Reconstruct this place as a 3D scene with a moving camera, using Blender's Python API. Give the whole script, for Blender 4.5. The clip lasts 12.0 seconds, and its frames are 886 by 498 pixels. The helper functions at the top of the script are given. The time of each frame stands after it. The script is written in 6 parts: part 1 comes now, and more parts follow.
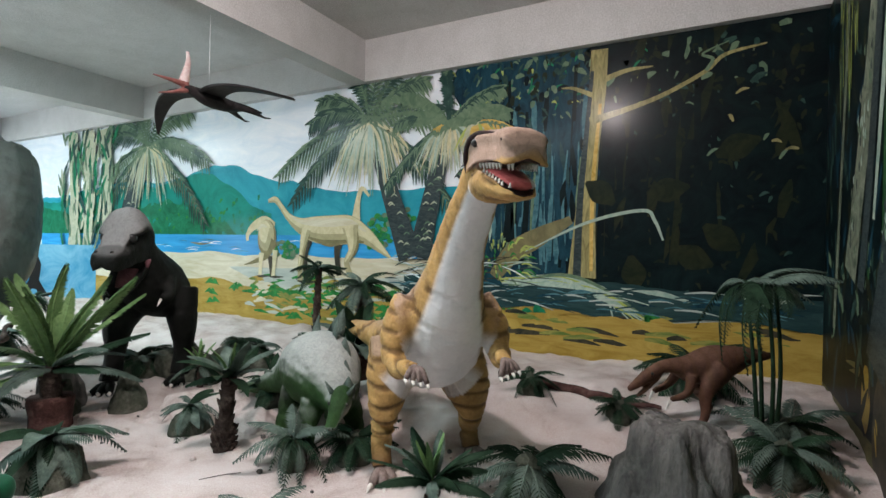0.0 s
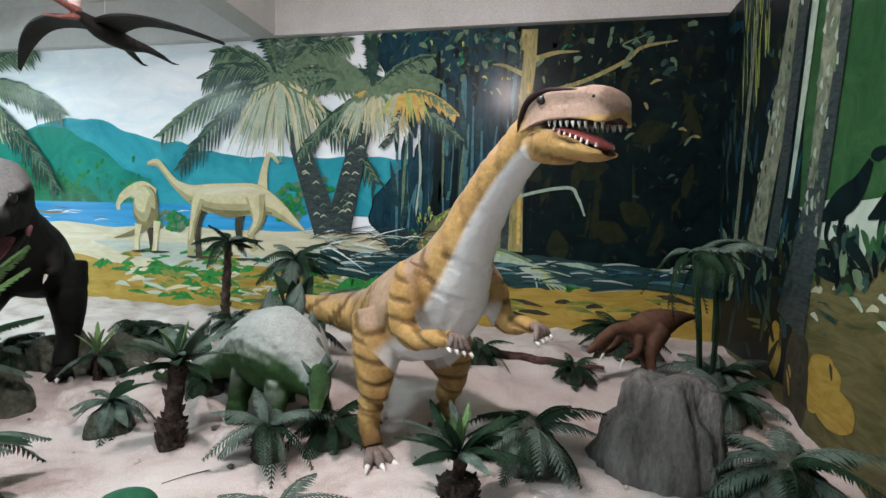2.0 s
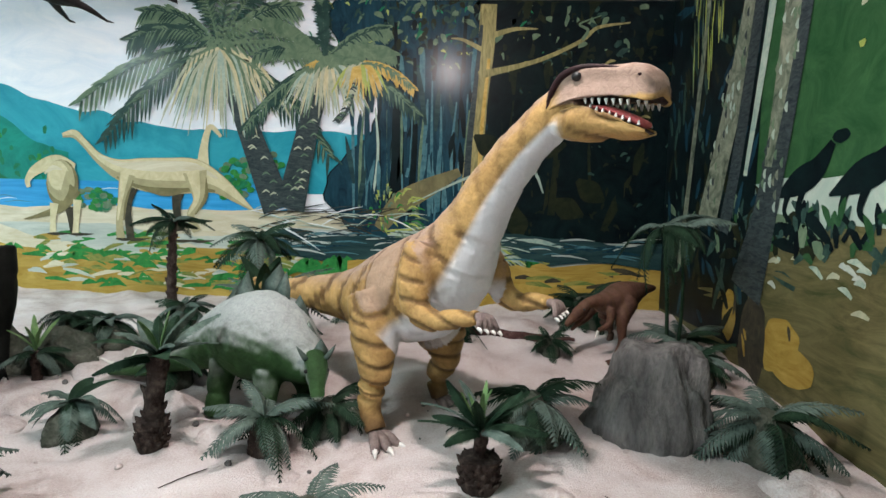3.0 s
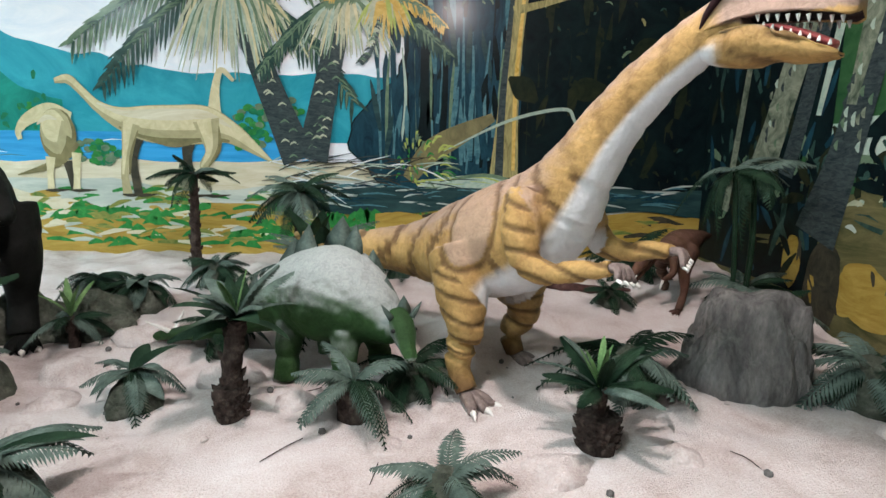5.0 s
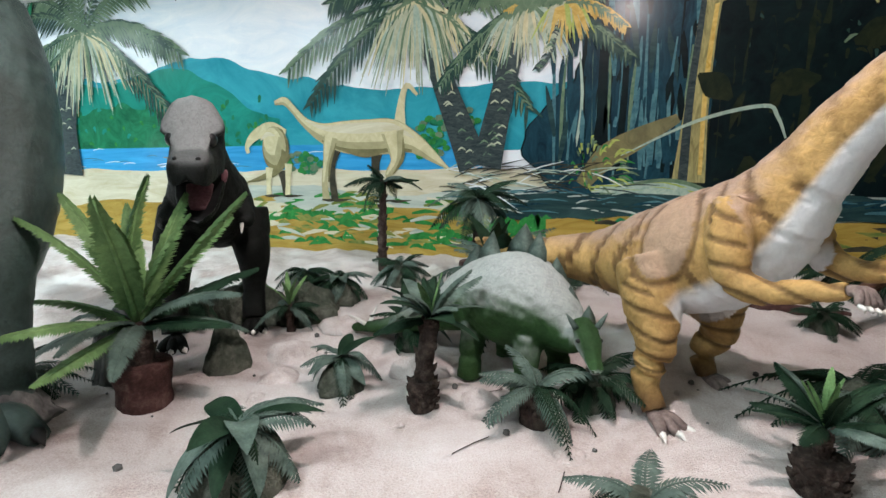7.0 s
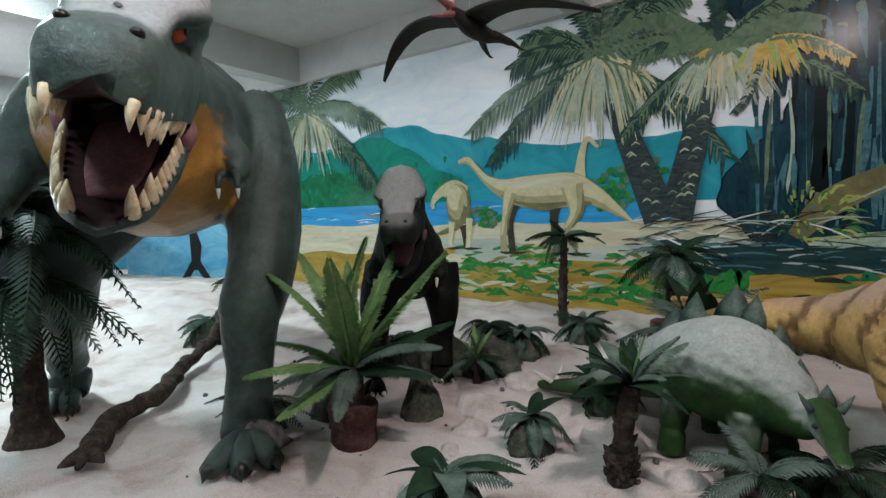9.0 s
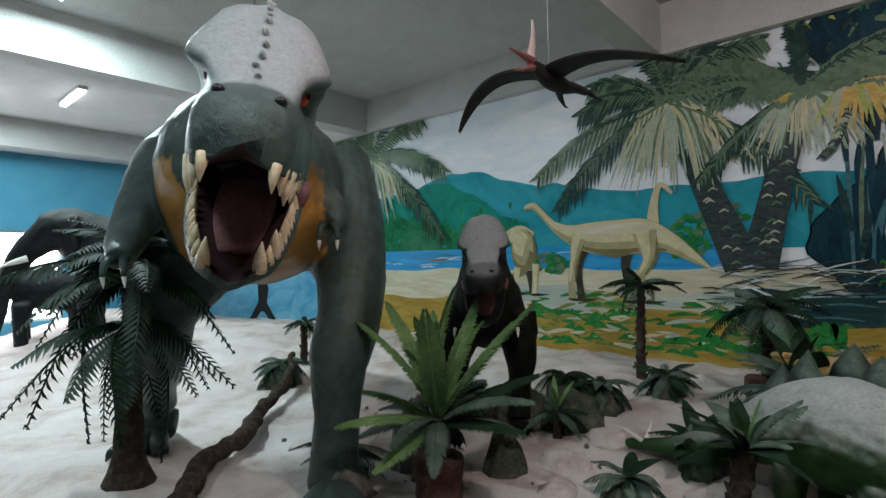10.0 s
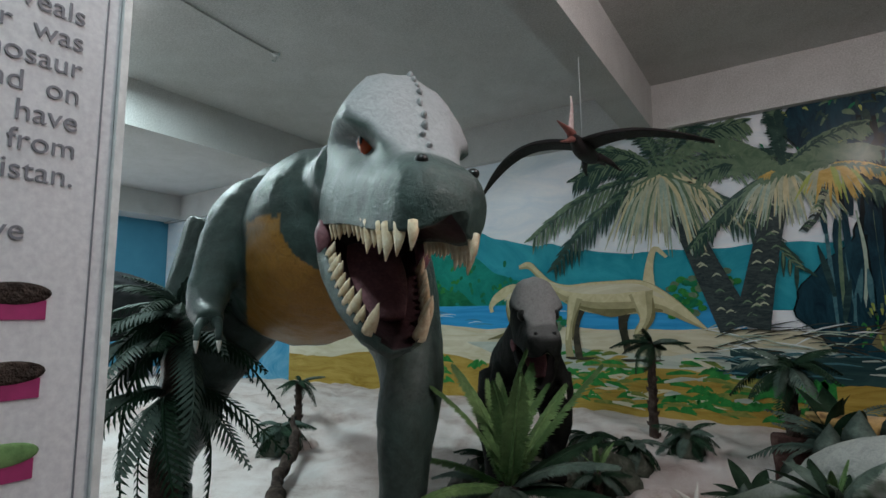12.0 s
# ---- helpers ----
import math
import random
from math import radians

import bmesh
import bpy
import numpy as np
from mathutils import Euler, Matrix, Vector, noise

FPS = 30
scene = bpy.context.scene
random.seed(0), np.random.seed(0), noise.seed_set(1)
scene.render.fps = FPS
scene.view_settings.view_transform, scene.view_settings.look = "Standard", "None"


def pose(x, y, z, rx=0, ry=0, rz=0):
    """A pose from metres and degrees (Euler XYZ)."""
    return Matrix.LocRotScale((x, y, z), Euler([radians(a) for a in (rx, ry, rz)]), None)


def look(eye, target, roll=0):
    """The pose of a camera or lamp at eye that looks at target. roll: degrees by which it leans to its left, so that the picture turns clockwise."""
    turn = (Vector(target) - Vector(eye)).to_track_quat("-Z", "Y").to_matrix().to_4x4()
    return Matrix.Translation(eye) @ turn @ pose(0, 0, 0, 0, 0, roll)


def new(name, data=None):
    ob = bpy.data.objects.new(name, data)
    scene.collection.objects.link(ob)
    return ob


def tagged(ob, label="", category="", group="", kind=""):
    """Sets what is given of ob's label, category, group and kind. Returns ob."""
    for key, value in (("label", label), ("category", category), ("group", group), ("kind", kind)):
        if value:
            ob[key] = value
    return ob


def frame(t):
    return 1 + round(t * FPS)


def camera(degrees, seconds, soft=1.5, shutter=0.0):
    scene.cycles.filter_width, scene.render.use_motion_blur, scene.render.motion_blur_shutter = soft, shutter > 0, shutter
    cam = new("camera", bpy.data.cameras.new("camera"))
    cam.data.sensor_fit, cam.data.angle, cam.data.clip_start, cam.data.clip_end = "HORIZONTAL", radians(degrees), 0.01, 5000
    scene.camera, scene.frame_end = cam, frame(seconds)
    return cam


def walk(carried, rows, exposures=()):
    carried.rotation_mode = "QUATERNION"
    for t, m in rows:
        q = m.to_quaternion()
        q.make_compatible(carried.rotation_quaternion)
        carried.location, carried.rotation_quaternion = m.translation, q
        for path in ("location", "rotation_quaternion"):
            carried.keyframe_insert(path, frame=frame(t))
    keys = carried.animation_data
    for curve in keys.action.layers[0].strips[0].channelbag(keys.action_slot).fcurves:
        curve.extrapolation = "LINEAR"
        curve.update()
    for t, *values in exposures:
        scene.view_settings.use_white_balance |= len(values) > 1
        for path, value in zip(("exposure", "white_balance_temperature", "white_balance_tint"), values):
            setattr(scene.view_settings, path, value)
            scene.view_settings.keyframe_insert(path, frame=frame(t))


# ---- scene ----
cam = camera(81.4, 12.0)
PATH = [
    (0, (0.413, -0.312, 1.558), (-0.536, 1.449, 1.550), 1.1),
    (0.5, (0.180, -0.352, 1.541), (-0.659, 1.463, 1.540), 1),
    (1, (-0.029, -0.405, 1.531), (-0.756, 1.458, 1.521), 1.4),
    (1.5, (-0.305, -0.467, 1.495), (-0.881, 1.447, 1.454), 1.7),
    (2, (-0.516, -0.506, 1.444), (-0.934, 1.449, 1.374), 1.9),
    (2.5, (-0.791, -0.566, 1.441), (-1.042, 1.415, 1.335), 1.8),
    (4.3, (-1.571, -0.281, 1.379), (-1.495, 1.699, 1.105), 0.8),
    (4.5, (-1.649, -0.281, 1.369), (-1.583, 1.697, 1.077), 0.9),
    (5, (-1.736, -0.269, 1.364), (-1.748, 1.705, 1.040), 0.7),
    (5.5, (-1.758, -0.271, 1.360), (-1.881, 1.697, 1.026), 0.5),
    (6, (-1.796, -0.292, 1.375), (-2.055, 1.662, 1.035), 0.4),
    (6.5, (-1.845, -0.319, 1.386), (-2.270, 1.606, 1.051), 0.1),
    (7, (-1.913, -0.343, 1.396), (-2.510, 1.540, 1.082), -0.2),
    (9, (-2.059, -0.460, 1.475), (-3.223, 1.162, 1.352), -1.4),
    (9.5, (-2.105, -0.496, 1.504), (-3.359, 1.062, 1.463), -1.1),
    (10, (-2.275, -0.630, 1.541), (-3.581, 0.885, 1.582), -1.1),
    (10.5, (-2.473, -0.785, 1.585), (-3.821, 0.688, 1.702), -1),
    (11, (-2.714, -0.869, 1.604), (-4.070, 0.590, 1.788), -0.9),
    (11.5, (-2.896, -1.018, 1.573), (-4.190, 0.489, 1.807), -0.9),
    (12, (-2.987, -1.220, 1.613), (-4.083, 0.435, 1.856), -0.5),
]
EXPOSURES = [(0, 0.72), (2.5, 0.88), (4.3, 0.98), (7, 0.92), (9, 0.2), (10.5, -0.42), (12, -0.5)]
walk(cam, [(t, look(eye, target, roll)) for t, eye, target, roll in PATH], EXPOSURES)

# ---- light ----
world = bpy.data.worlds.new("world")
scene.world = world
world.use_nodes = True
world.node_tree.nodes["Background"].inputs[0].default_value = (0.75, 0.85, 1.0, 1)
world.node_tree.nodes["Background"].inputs[1].default_value = 0.004


def bulb(x, y, z, power, colour, radius, name="bulb_light"):
    data = bpy.data.lights.new(name, "POINT")
    data.energy, data.color, data.shadow_soft_size = power, colour, radius
    new(name, data).matrix_world = pose(x, y, z)


def lamp(x, y, z, power, colour, sx, sy, name="tube_and_fill_light"):
    data = bpy.data.lights.new(name, "AREA")
    data.shape, data.size, data.size_y = "RECTANGLE", sx, sy
    data.energy, data.color = power, colour
    ob = new(name, data)
    ob.matrix_world = pose(x, y, z)
    return ob


WHITE, PINK = (0.77, 0.97, 1.0), (1, 0.87, 0.86)
# The fourth and the last lamp are out of view, added as fill light.
LAMPS = [(-8.6, 0.9, 205, WHITE), (-14.2, 0.9, 100, WHITE), (-13.2, 2.0, 95, WHITE), (-8.6, -3.2, 60, WHITE),
         (-1.62, 1.08, 235, PINK), (-3.6, -1.4, 90, WHITE)]

# ---- materials ----


def material(name, build, rough=0.6, metal=0.0):
    m = bpy.data.materials.new(name)
    m.use_nodes = True
    nt = m.node_tree
    b = nt.nodes["Principled BSDF"]
    b.inputs["Roughness"].default_value, b.inputs["Metallic"].default_value = rough, metal
    build(nt, b)
    return m


def coords(nt, scale=(1, 1, 1), kind="Object"):
    tc, mp = nt.nodes.new("ShaderNodeTexCoord"), nt.nodes.new("ShaderNodeMapping")
    mp.inputs["Scale"].default_value = scale
    nt.links.new(tc.outputs[kind], mp.inputs[0])
    return mp.outputs[0]


def noise_tex(nt, vec, scale, detail=5, rough=0.6, dist=0.0):
    n = nt.nodes.new("ShaderNodeTexNoise")
    n.inputs["Scale"].default_value, n.inputs["Detail"].default_value = scale, detail
    n.inputs["Roughness"].default_value, n.inputs["Distortion"].default_value = rough, dist
    nt.links.new(vec, n.inputs["Vector"])
    return n.outputs["Fac"]


def ramp(nt, fac, stops):
    r = nt.nodes.new("ShaderNodeValToRGB")
    e = r.color_ramp.elements
    while len(e) < len(stops):
        e.new(0.5)
    for el, (p, c) in zip(e, stops):
        el.position, el.color = p, (*c, 1)
    nt.links.new(fac, r.inputs[0])
    return r.outputs[0]


def mix(nt, fac, a, b, mode="MIX"):
    n = nt.nodes.new("ShaderNodeMix")
    n.data_type, n.blend_type = "RGBA", mode
    for sock, v in ((n.inputs[0], fac), (n.inputs[6], a), (n.inputs[7], b)):
        if isinstance(v, (float, int)):
            sock.default_value = v
        elif isinstance(v, tuple):
            sock.default_value = (*v, 1)
        else:
            nt.links.new(v, sock)
    return n.outputs[2]


def attribute(nt, name):
    a = nt.nodes.new("ShaderNodeAttribute")
    a.attribute_name = name
    return a.outputs["Fac"]


def bump(nt, b, height, strength, dist=0.01):
    n = nt.nodes.new("ShaderNodeBump")
    n.inputs["Strength"].default_value, n.inputs["Distance"].default_value = strength, dist
    nt.links.new(height, n.inputs["Height"])
    nt.links.new(n.outputs[0], b.inputs["Normal"])


def mottled(name, c1, c2, scale=8, rough=0.6, c3=None, strength=0.3, stretch=(1, 1, 1), fine=60, dist=0.01, spec=0.14):
    """Two or three colours in soft patches, with a fine grain that also gives the relief."""
    def build(nt, b):
        v = coords(nt, stretch)
        stops = [(0.3, c1), (0.7, c2)] if c3 is None else [(0.25, c1), (0.5, c2), (0.78, c3)]
        col = ramp(nt, noise_tex(nt, v, scale, 6, 0.65, 0.4), stops)
        g = noise_tex(nt, v, fine, 4)
        col = mix(nt, 0.35, col, ramp(nt, g, [(0.3, (0.25, 0.25, 0.25)), (0.7, (0.9, 0.9, 0.9))]), "OVERLAY")
        nt.links.new(col, b.inputs["Base Color"])
        bump(nt, b, g, strength, dist)
        b.inputs["Specular IOR Level"].default_value = spec
    return material(name, build, rough)


def glow(name, colour, power):
    def build(nt, b):
        b.inputs["Base Color"].default_value = (*colour, 1)
        b.inputs["Emission Color"].default_value = (*colour, 1)
        b.inputs["Emission Strength"].default_value = power
    return material(name, build)


def plain(name, c, rough=0.5, metal=0.0):
    def build(nt, b):
        v = coords(nt)
        f = noise_tex(nt, v, 22, 4)
        nt.links.new(ramp(nt, f, [(0.3, tuple(q * 0.82 for q in c)), (0.7, tuple(min(1, q * 1.12) for q in c))]), b.inputs["Base Color"])
    return material(name, build, rough, metal)


def paint(name, c1, c2, scale=3.0, stretch=(1, 1, 1)):
    """Oil paint on a wall: brushed patches of two colours under a thin varnish."""
    def build(nt, b):
        v = coords(nt, stretch)
        f = noise_tex(nt, v, scale, 7, 0.7, 1.2)
        nt.links.new(ramp(nt, f, [(0.33, c1), (0.66, c2)]), b.inputs["Base Color"])
        bump(nt, b, noise_tex(nt, v, 45, 3), 0.12, 0.004)
        b.inputs["Specular IOR Level"].default_value = 0.04
        b.inputs["Coat Weight"].default_value, b.inputs["Coat Roughness"].default_value = 0.15, 0.20
    return material(name, build, 0.45)


M = {}
M["plaster"] = mottled("dull_white_plaster", (0.47, 0.47, 0.46), (0.56, 0.56, 0.55), 2.5, 0.75, strength=0.08)
M["teal"] = mottled("teal_wall_paint", (0.07, 0.27, 0.40), (0.09, 0.32, 0.46), 2, 0.6, strength=0.06)
M["dim"] = mottled("bounce_cutting_grey", (0.10, 0.11, 0.12), (0.14, 0.15, 0.16), 2, 0.7, strength=0.06)
M["floor"] = mottled("grey_terrazzo", (0.12, 0.115, 0.11), (0.20, 0.19, 0.18), 30, 0.35, strength=0.03)
M["sand"] = mottled("pale_sand", (0.38, 0.27, 0.245), (0.68, 0.595, 0.57), 1.7, 0.95, (0.83, 0.785, 0.775), 0.9, fine=90, dist=0.015)
M["rock"] = mottled("grey_rock", (0.05, 0.05, 0.05), (0.14, 0.135, 0.13), 7, 0.85, (0.25, 0.235, 0.22), 0.8, (1, 1, 0.35), 40, 0.03)
M["mossrock"] = mottled("mossy_rock", (0.02, 0.026, 0.018), (0.07, 0.078, 0.06), 6, 0.85, (0.17, 0.175, 0.145), 0.8, fine=40, dist=0.03)
M["bark"] = mottled("palm_bark", (0.014, 0.011, 0.010), (0.055, 0.038, 0.032), 14, 0.9, (0.13, 0.10, 0.085), 0.9, fine=60, dist=0.03)
M["pot"] = mottled("dark_red_pot", (0.022, 0.011, 0.010), (0.07, 0.032, 0.028), 10, 0.8, (0.15, 0.095, 0.085), 0.7, fine=50, dist=0.02)
M["leaf"] = mottled("dark_plastic_leaf", (0.005, 0.016, 0.009), (0.020, 0.044, 0.024), 5, 0.6, strength=0.15, spec=0.08)
M["leaf2"] = mottled("grey_dusty_leaf", (0.035, 0.058, 0.046), (0.12, 0.165, 0.14), 6, 0.6, strength=0.15)
M["leaf3"] = mottled("fresh_green_leaf", (0.07, 0.15, 0.055), (0.20, 0.33, 0.13), 5, 0.5, strength=0.15)
M["tooth"] = mottled("ivory_tooth", (0.55, 0.36, 0.20), (0.80, 0.70, 0.52), 12, 0.35, strength=0.1)
M["white_claw"] = mottled("white_claw", (0.66, 0.63, 0.58), (0.82, 0.80, 0.76), 12, 0.4, strength=0.1)
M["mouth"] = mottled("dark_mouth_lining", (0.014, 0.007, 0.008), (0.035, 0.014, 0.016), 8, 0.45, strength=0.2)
M["tongue"] = mottled("pink_tongue", (0.13, 0.055, 0.065), (0.24, 0.115, 0.13), 9, 0.45, strength=0.3)
M["red_tongue"] = mottled("red_tongue", (0.55, 0.10, 0.10), (0.75, 0.22, 0.2), 9, 0.45, strength=0.3)
M["eye"] = plain("orange_glass_eye", (0.55, 0.09, 0.03), 0.12)
M["black"] = plain("black_paint", (0.012, 0.012, 0.012), 0.35)
M["tube"] = glow("lit_tube", (0.95, 0.98, 1.0), 14)
M["steel"] = plain("white_enamel", (0.75, 0.76, 0.76), 0.4)
M["window"] = glow("bright_daylight", (0.95, 0.98, 1.0), 9.0)


def skin(name, base, dark, top, belly, stripes=0.0, rough=0.6, wrinkle=26, dust=None):
    """Painted fibreglass hide: attribute belly marks the underside, back the upper side, mark the painted bands."""
    def build(nt, b):
        v = coords(nt)
        n1 = noise_tex(nt, v, 5, 6, 0.65, 0.6)
        col = ramp(nt, n1, [(0.3, dark), (0.62, base)])
        col = mix(nt, attribute(nt, "back"), col, top)
        if stripes:
            col = mix(nt, attribute(nt, "mark"), col, (0.085, 0.045, 0.022))
        col = mix(nt, attribute(nt, "belly"), col, belly)
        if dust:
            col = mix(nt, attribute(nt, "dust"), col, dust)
        w = noise_tex(nt, v, wrinkle, 5, 0.7, 1.5)
        col = mix(nt, 0.3, col, ramp(nt, w, [(0.32, (0.2, 0.2, 0.2)), (0.6, (0.75, 0.75, 0.75))]), "OVERLAY")
        nt.links.new(col, b.inputs["Base Color"])
        bump(nt, b, w, 0.55, 0.012)
        b.inputs["Specular IOR Level"].default_value = 0.3 if dust and stripes == 0 and rough < 0.4 else 0.10
    return material(name, build, rough)


M["yellow_hide"] = skin("ochre_hide", (0.47, 0.30, 0.115), (0.31, 0.185, 0.07), (0.33, 0.235, 0.19), (0.80, 0.81, 0.83), 1.0, 0.45)
M["rex_hide"] = skin("green_grey_hide", (0.055, 0.088, 0.078), (0.022, 0.034, 0.03), (0.10, 0.125, 0.12), (0.34, 0.17, 0.035), 0.0, 0.36, 30, (0.36, 0.37, 0.38))
M["grey_hide"] = skin("charcoal_hide", (0.012, 0.013, 0.012), (0.005, 0.006, 0.005), (0.018, 0.019, 0.018), (0.012, 0.012, 0.011), 0.0, 0.6, 34, (0.32, 0.32, 0.32))
M["stego_hide"] = skin("green_hide", (0.035, 0.085, 0.028), (0.018, 0.040, 0.015), (0.33, 0.36, 0.345), (0.10, 0.14, 0.07), 0.0, 0.65, 30)
M["raptor_hide"] = skin("brown_hide", (0.11, 0.055, 0.038), (0.045, 0.024, 0.018), (0.14, 0.075, 0.055), (0.17, 0.10, 0.065), 1.0, 0.6)
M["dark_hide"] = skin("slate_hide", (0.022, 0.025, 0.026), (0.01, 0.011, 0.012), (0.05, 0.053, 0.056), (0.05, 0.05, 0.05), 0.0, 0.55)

# ---- mesh helpers ----


def mesh_of(name, bm, mats, smooth=True):
    me = bpy.data.meshes.new(name)
    bm.normal_update()
    bm.to_mesh(me)
    bm.free()
    for m in mats if isinstance(mats, (list, tuple)) else [mats]:
        me.materials.append(m)
    if smooth:
        me.polygons.foreach_set("use_smooth", [True] * len(me.polygons))
    return me


def part(name, bm, mat, parent, label="", smooth=True):
    ob = new(name, mesh_of(name, bm, mat, smooth) if isinstance(bm, bmesh.types.BMesh) else bm)
    ob.parent = parent
    if label:
        ob["label"] = label
    return ob


def thing(name, label, category, m, group="", kind=""):
    ob = new(name)
    ob.empty_display_size = 0.1
    ob.matrix_world = m
    return tagged(ob, label, category, group, kind)


def box(bm, x0, x1, y0, y1, z0, z1, mat=0):
    v = [bm.verts.new((x, y, z)) for x in (x0, x1) for y in (y0, y1) for z in (z0, z1)]
    for f in ((0, 1, 3, 2), (4, 6, 7, 5), (0, 4, 5, 1), (2, 3, 7, 6), (0, 2, 6, 4), (1, 5, 7, 3)):
        bm.faces.new([v[i] for i in f]).material_index = mat


def solid(name, label, category, mat, boxes, kind="structure"):
    bm = bmesh.new()
    for b in boxes:
        box(bm, *b)
    return tagged(new(name, mesh_of(name, bm, mat, False)), label, category, "", kind)


def spline(pts, sub):
    """Catmull-Rom through rows of numbers of any length."""
    p = np.array(pts, float)
    p = np.vstack([2 * p[0] - p[1], p, 2 * p[-1] - p[-2]])
    out = []
    for i in range(1, len(p) - 2):
        for k in range(sub):
            t = k / sub
            a, b, c, d = p[i - 1:i + 3]
            out.append(0.5 * (2 * b + (c - a) * t + (2 * a - 5 * b + 4 * c - d) * t * t + (3 * b - a - 3 * c + d) * t ** 3))
    out.append(p[-2])
    return np.array(out)


def tube(bm, pts, n=18, sub=5, mat=0, side=None):
    """A limb: rows of (x, y, z, half width, half height), round or oval in section, closed at both ends."""
    rows = spline([q if len(q) == 5 else (*q, q[3]) for q in pts], sub)
    rings = []
    for i, (x, y, z, w, h) in enumerate(rows):
        a, b = rows[max(0, i - 1)][:3], rows[min(len(rows) - 1, i + 1)][:3]
        t = Vector(b - a).normalized()
        s = Vector(side) if side else Vector((0, 0, 1)).cross(t)
        if s.length < 0.25:
            s = Vector((0, 1, 0))
        s = (s - t * s.dot(t)).normalized()
        u = t.cross(s)
        rings.append([bm.verts.new(Vector((x, y, z)) + s * (max(w, 0.002) * math.cos(k * math.tau / n)) + u * (max(h, 0.002) * math.sin(k * math.tau / n))) for k in range(n)])
    for r0, r1 in zip(rings, rings[1:]):
        for k in range(n):
            bm.faces.new((r0[k], r0[(k + 1) % n], r1[(k + 1) % n], r1[k])).material_index = mat
    bm.faces.new(rings[0][::-1]).material_index = mat
    bm.faces.new(rings[-1]).material_index = mat


def loft(bm, rows, m, mats=None, sub=5):
    """A closed two-sided solid: rows of (x, y, z, y, z, ...), each a half outline from the top middle to the bottom middle."""
    rings, made = [], []
    for r in spline(rows, sub):
        half = spline(r[1:].reshape(-1, 2), 3)
        half[0, 0] = half[-1, 0] = 0
        pts = [(y, z) for y, z in half] + [(-y, z) for y, z in half[-2:0:-1]]
        rings.append([bm.verts.new(m @ Vector((r[0], y, z))) for y, z in pts])
    n, h = len(rings[0]), len(half) - 1
    for a, b in zip(rings, rings[1:]):
        for k in range(n):
            f = bm.faces.new((a[k], a[(k + 1) % n], b[(k + 1) % n], b[k]))
            if mats:
                f.material_index = mats(min(k, n - 1 - k) / h)
            made.append(f)
    made += [bm.faces.new(rings[0][::-1]), bm.faces.new(rings[-1])]
    bmesh.ops.recalc_face_normals(bm, faces=made)


def ball(bm, x, y, z, rx, ry=None, rz=None, mat=0, rings=10, rot=None):
    m = Matrix.LocRotScale((x, y, z), rot, (rx, ry or rx, rz or ry or rx))
    made = bmesh.ops.create_uvsphere(bm, u_segments=16, v_segments=rings, radius=1.0, matrix=m)
    for v in made["verts"]:
        for f in v.link_faces:
            f.material_index = mat


def spike(bm, base, tip, r, mat=0, n=8, bend=(0, 0, 0)):
    b, t = Vector(base), Vector(tip)
    mid = (b + t) / 2 + Vector(bend)
    tube(bm, [(*b, r), (*mid, r * 0.72), (*t, 0.002)], n, 3, mat)


def remeshed(bm, voxel, smooth=6, name="hide"):
    """One closed hide round all limbs, as arrays."""
    me = mesh_of(name, bm, [], False)
    ob = new(name, me)
    r = ob.modifiers.new("r", "REMESH")
    r.mode, r.voxel_size = "VOXEL", voxel
    s = ob.modifiers.new("s", "SMOOTH")
    s.factor, s.iterations = 0.5, smooth
    dg = bpy.context.evaluated_depsgraph_get()
    out = bpy.data.meshes.new_from_object(ob.evaluated_get(dg))
    bpy.data.objects.remove(ob)
    bpy.data.meshes.remove(me)
    return out


def smoothstep(a, b, x):
    u = np.clip((x - a) / (b - a), 0, 1)
    return u * u * (3 - 2 * u)


def statue(name, label, category, limbs, extras, mats, m, voxel, masks, relief=0.006, head=None, groove=0.0):
    """A statue as one mesh: limbs melted into one hide, with teeth, claws and eyes joined on. masks(co, no) gives painted zones."""
    bm = bmesh.new()
    for l in limbs:
        tube(bm, l)
    hide = remeshed(bm, voxel)
    bm = bmesh.new()
    bm.from_mesh(hide)
    if head:
        head(bm)
        bm.normal_update()
    for v in bm.verts:
        c = v.co.copy()
        v.co = c + v.normal * (relief * (noise.noise(c * 9) + 0.6 * noise.noise(c * 23)))
    nskin = len(bm.verts)
    extras(bm)
    me = mesh_of(name, bm, mats)
    bpy.data.meshes.remove(hide)
    co = np.empty(len(me.vertices) * 3)
    me.vertices.foreach_get("co", co)
    co = co.reshape(-1, 3)
    no = np.empty(len(me.vertices) * 3)
    me.vertices.foreach_get("normal", no)
    no = no.reshape(-1, 3)
    for key, val in masks(co, no).items():
        val = np.array(val, float)
        val[nskin:] = 0
        me.attributes.new(key, "FLOAT", "POINT").data.foreach_set("value", val)
        if groove and key == "mark":
            me.vertices.foreach_set("co", (co - no * (groove * val)[:, None]).ravel())
    ob = new(name, me)
    ob.matrix_world = m
    return tagged(ob, label, category)


def heading(x, y, z, dx, dy):
    return pose(x, y, z, 0, 0, math.degrees(math.atan2(dy, dx)))


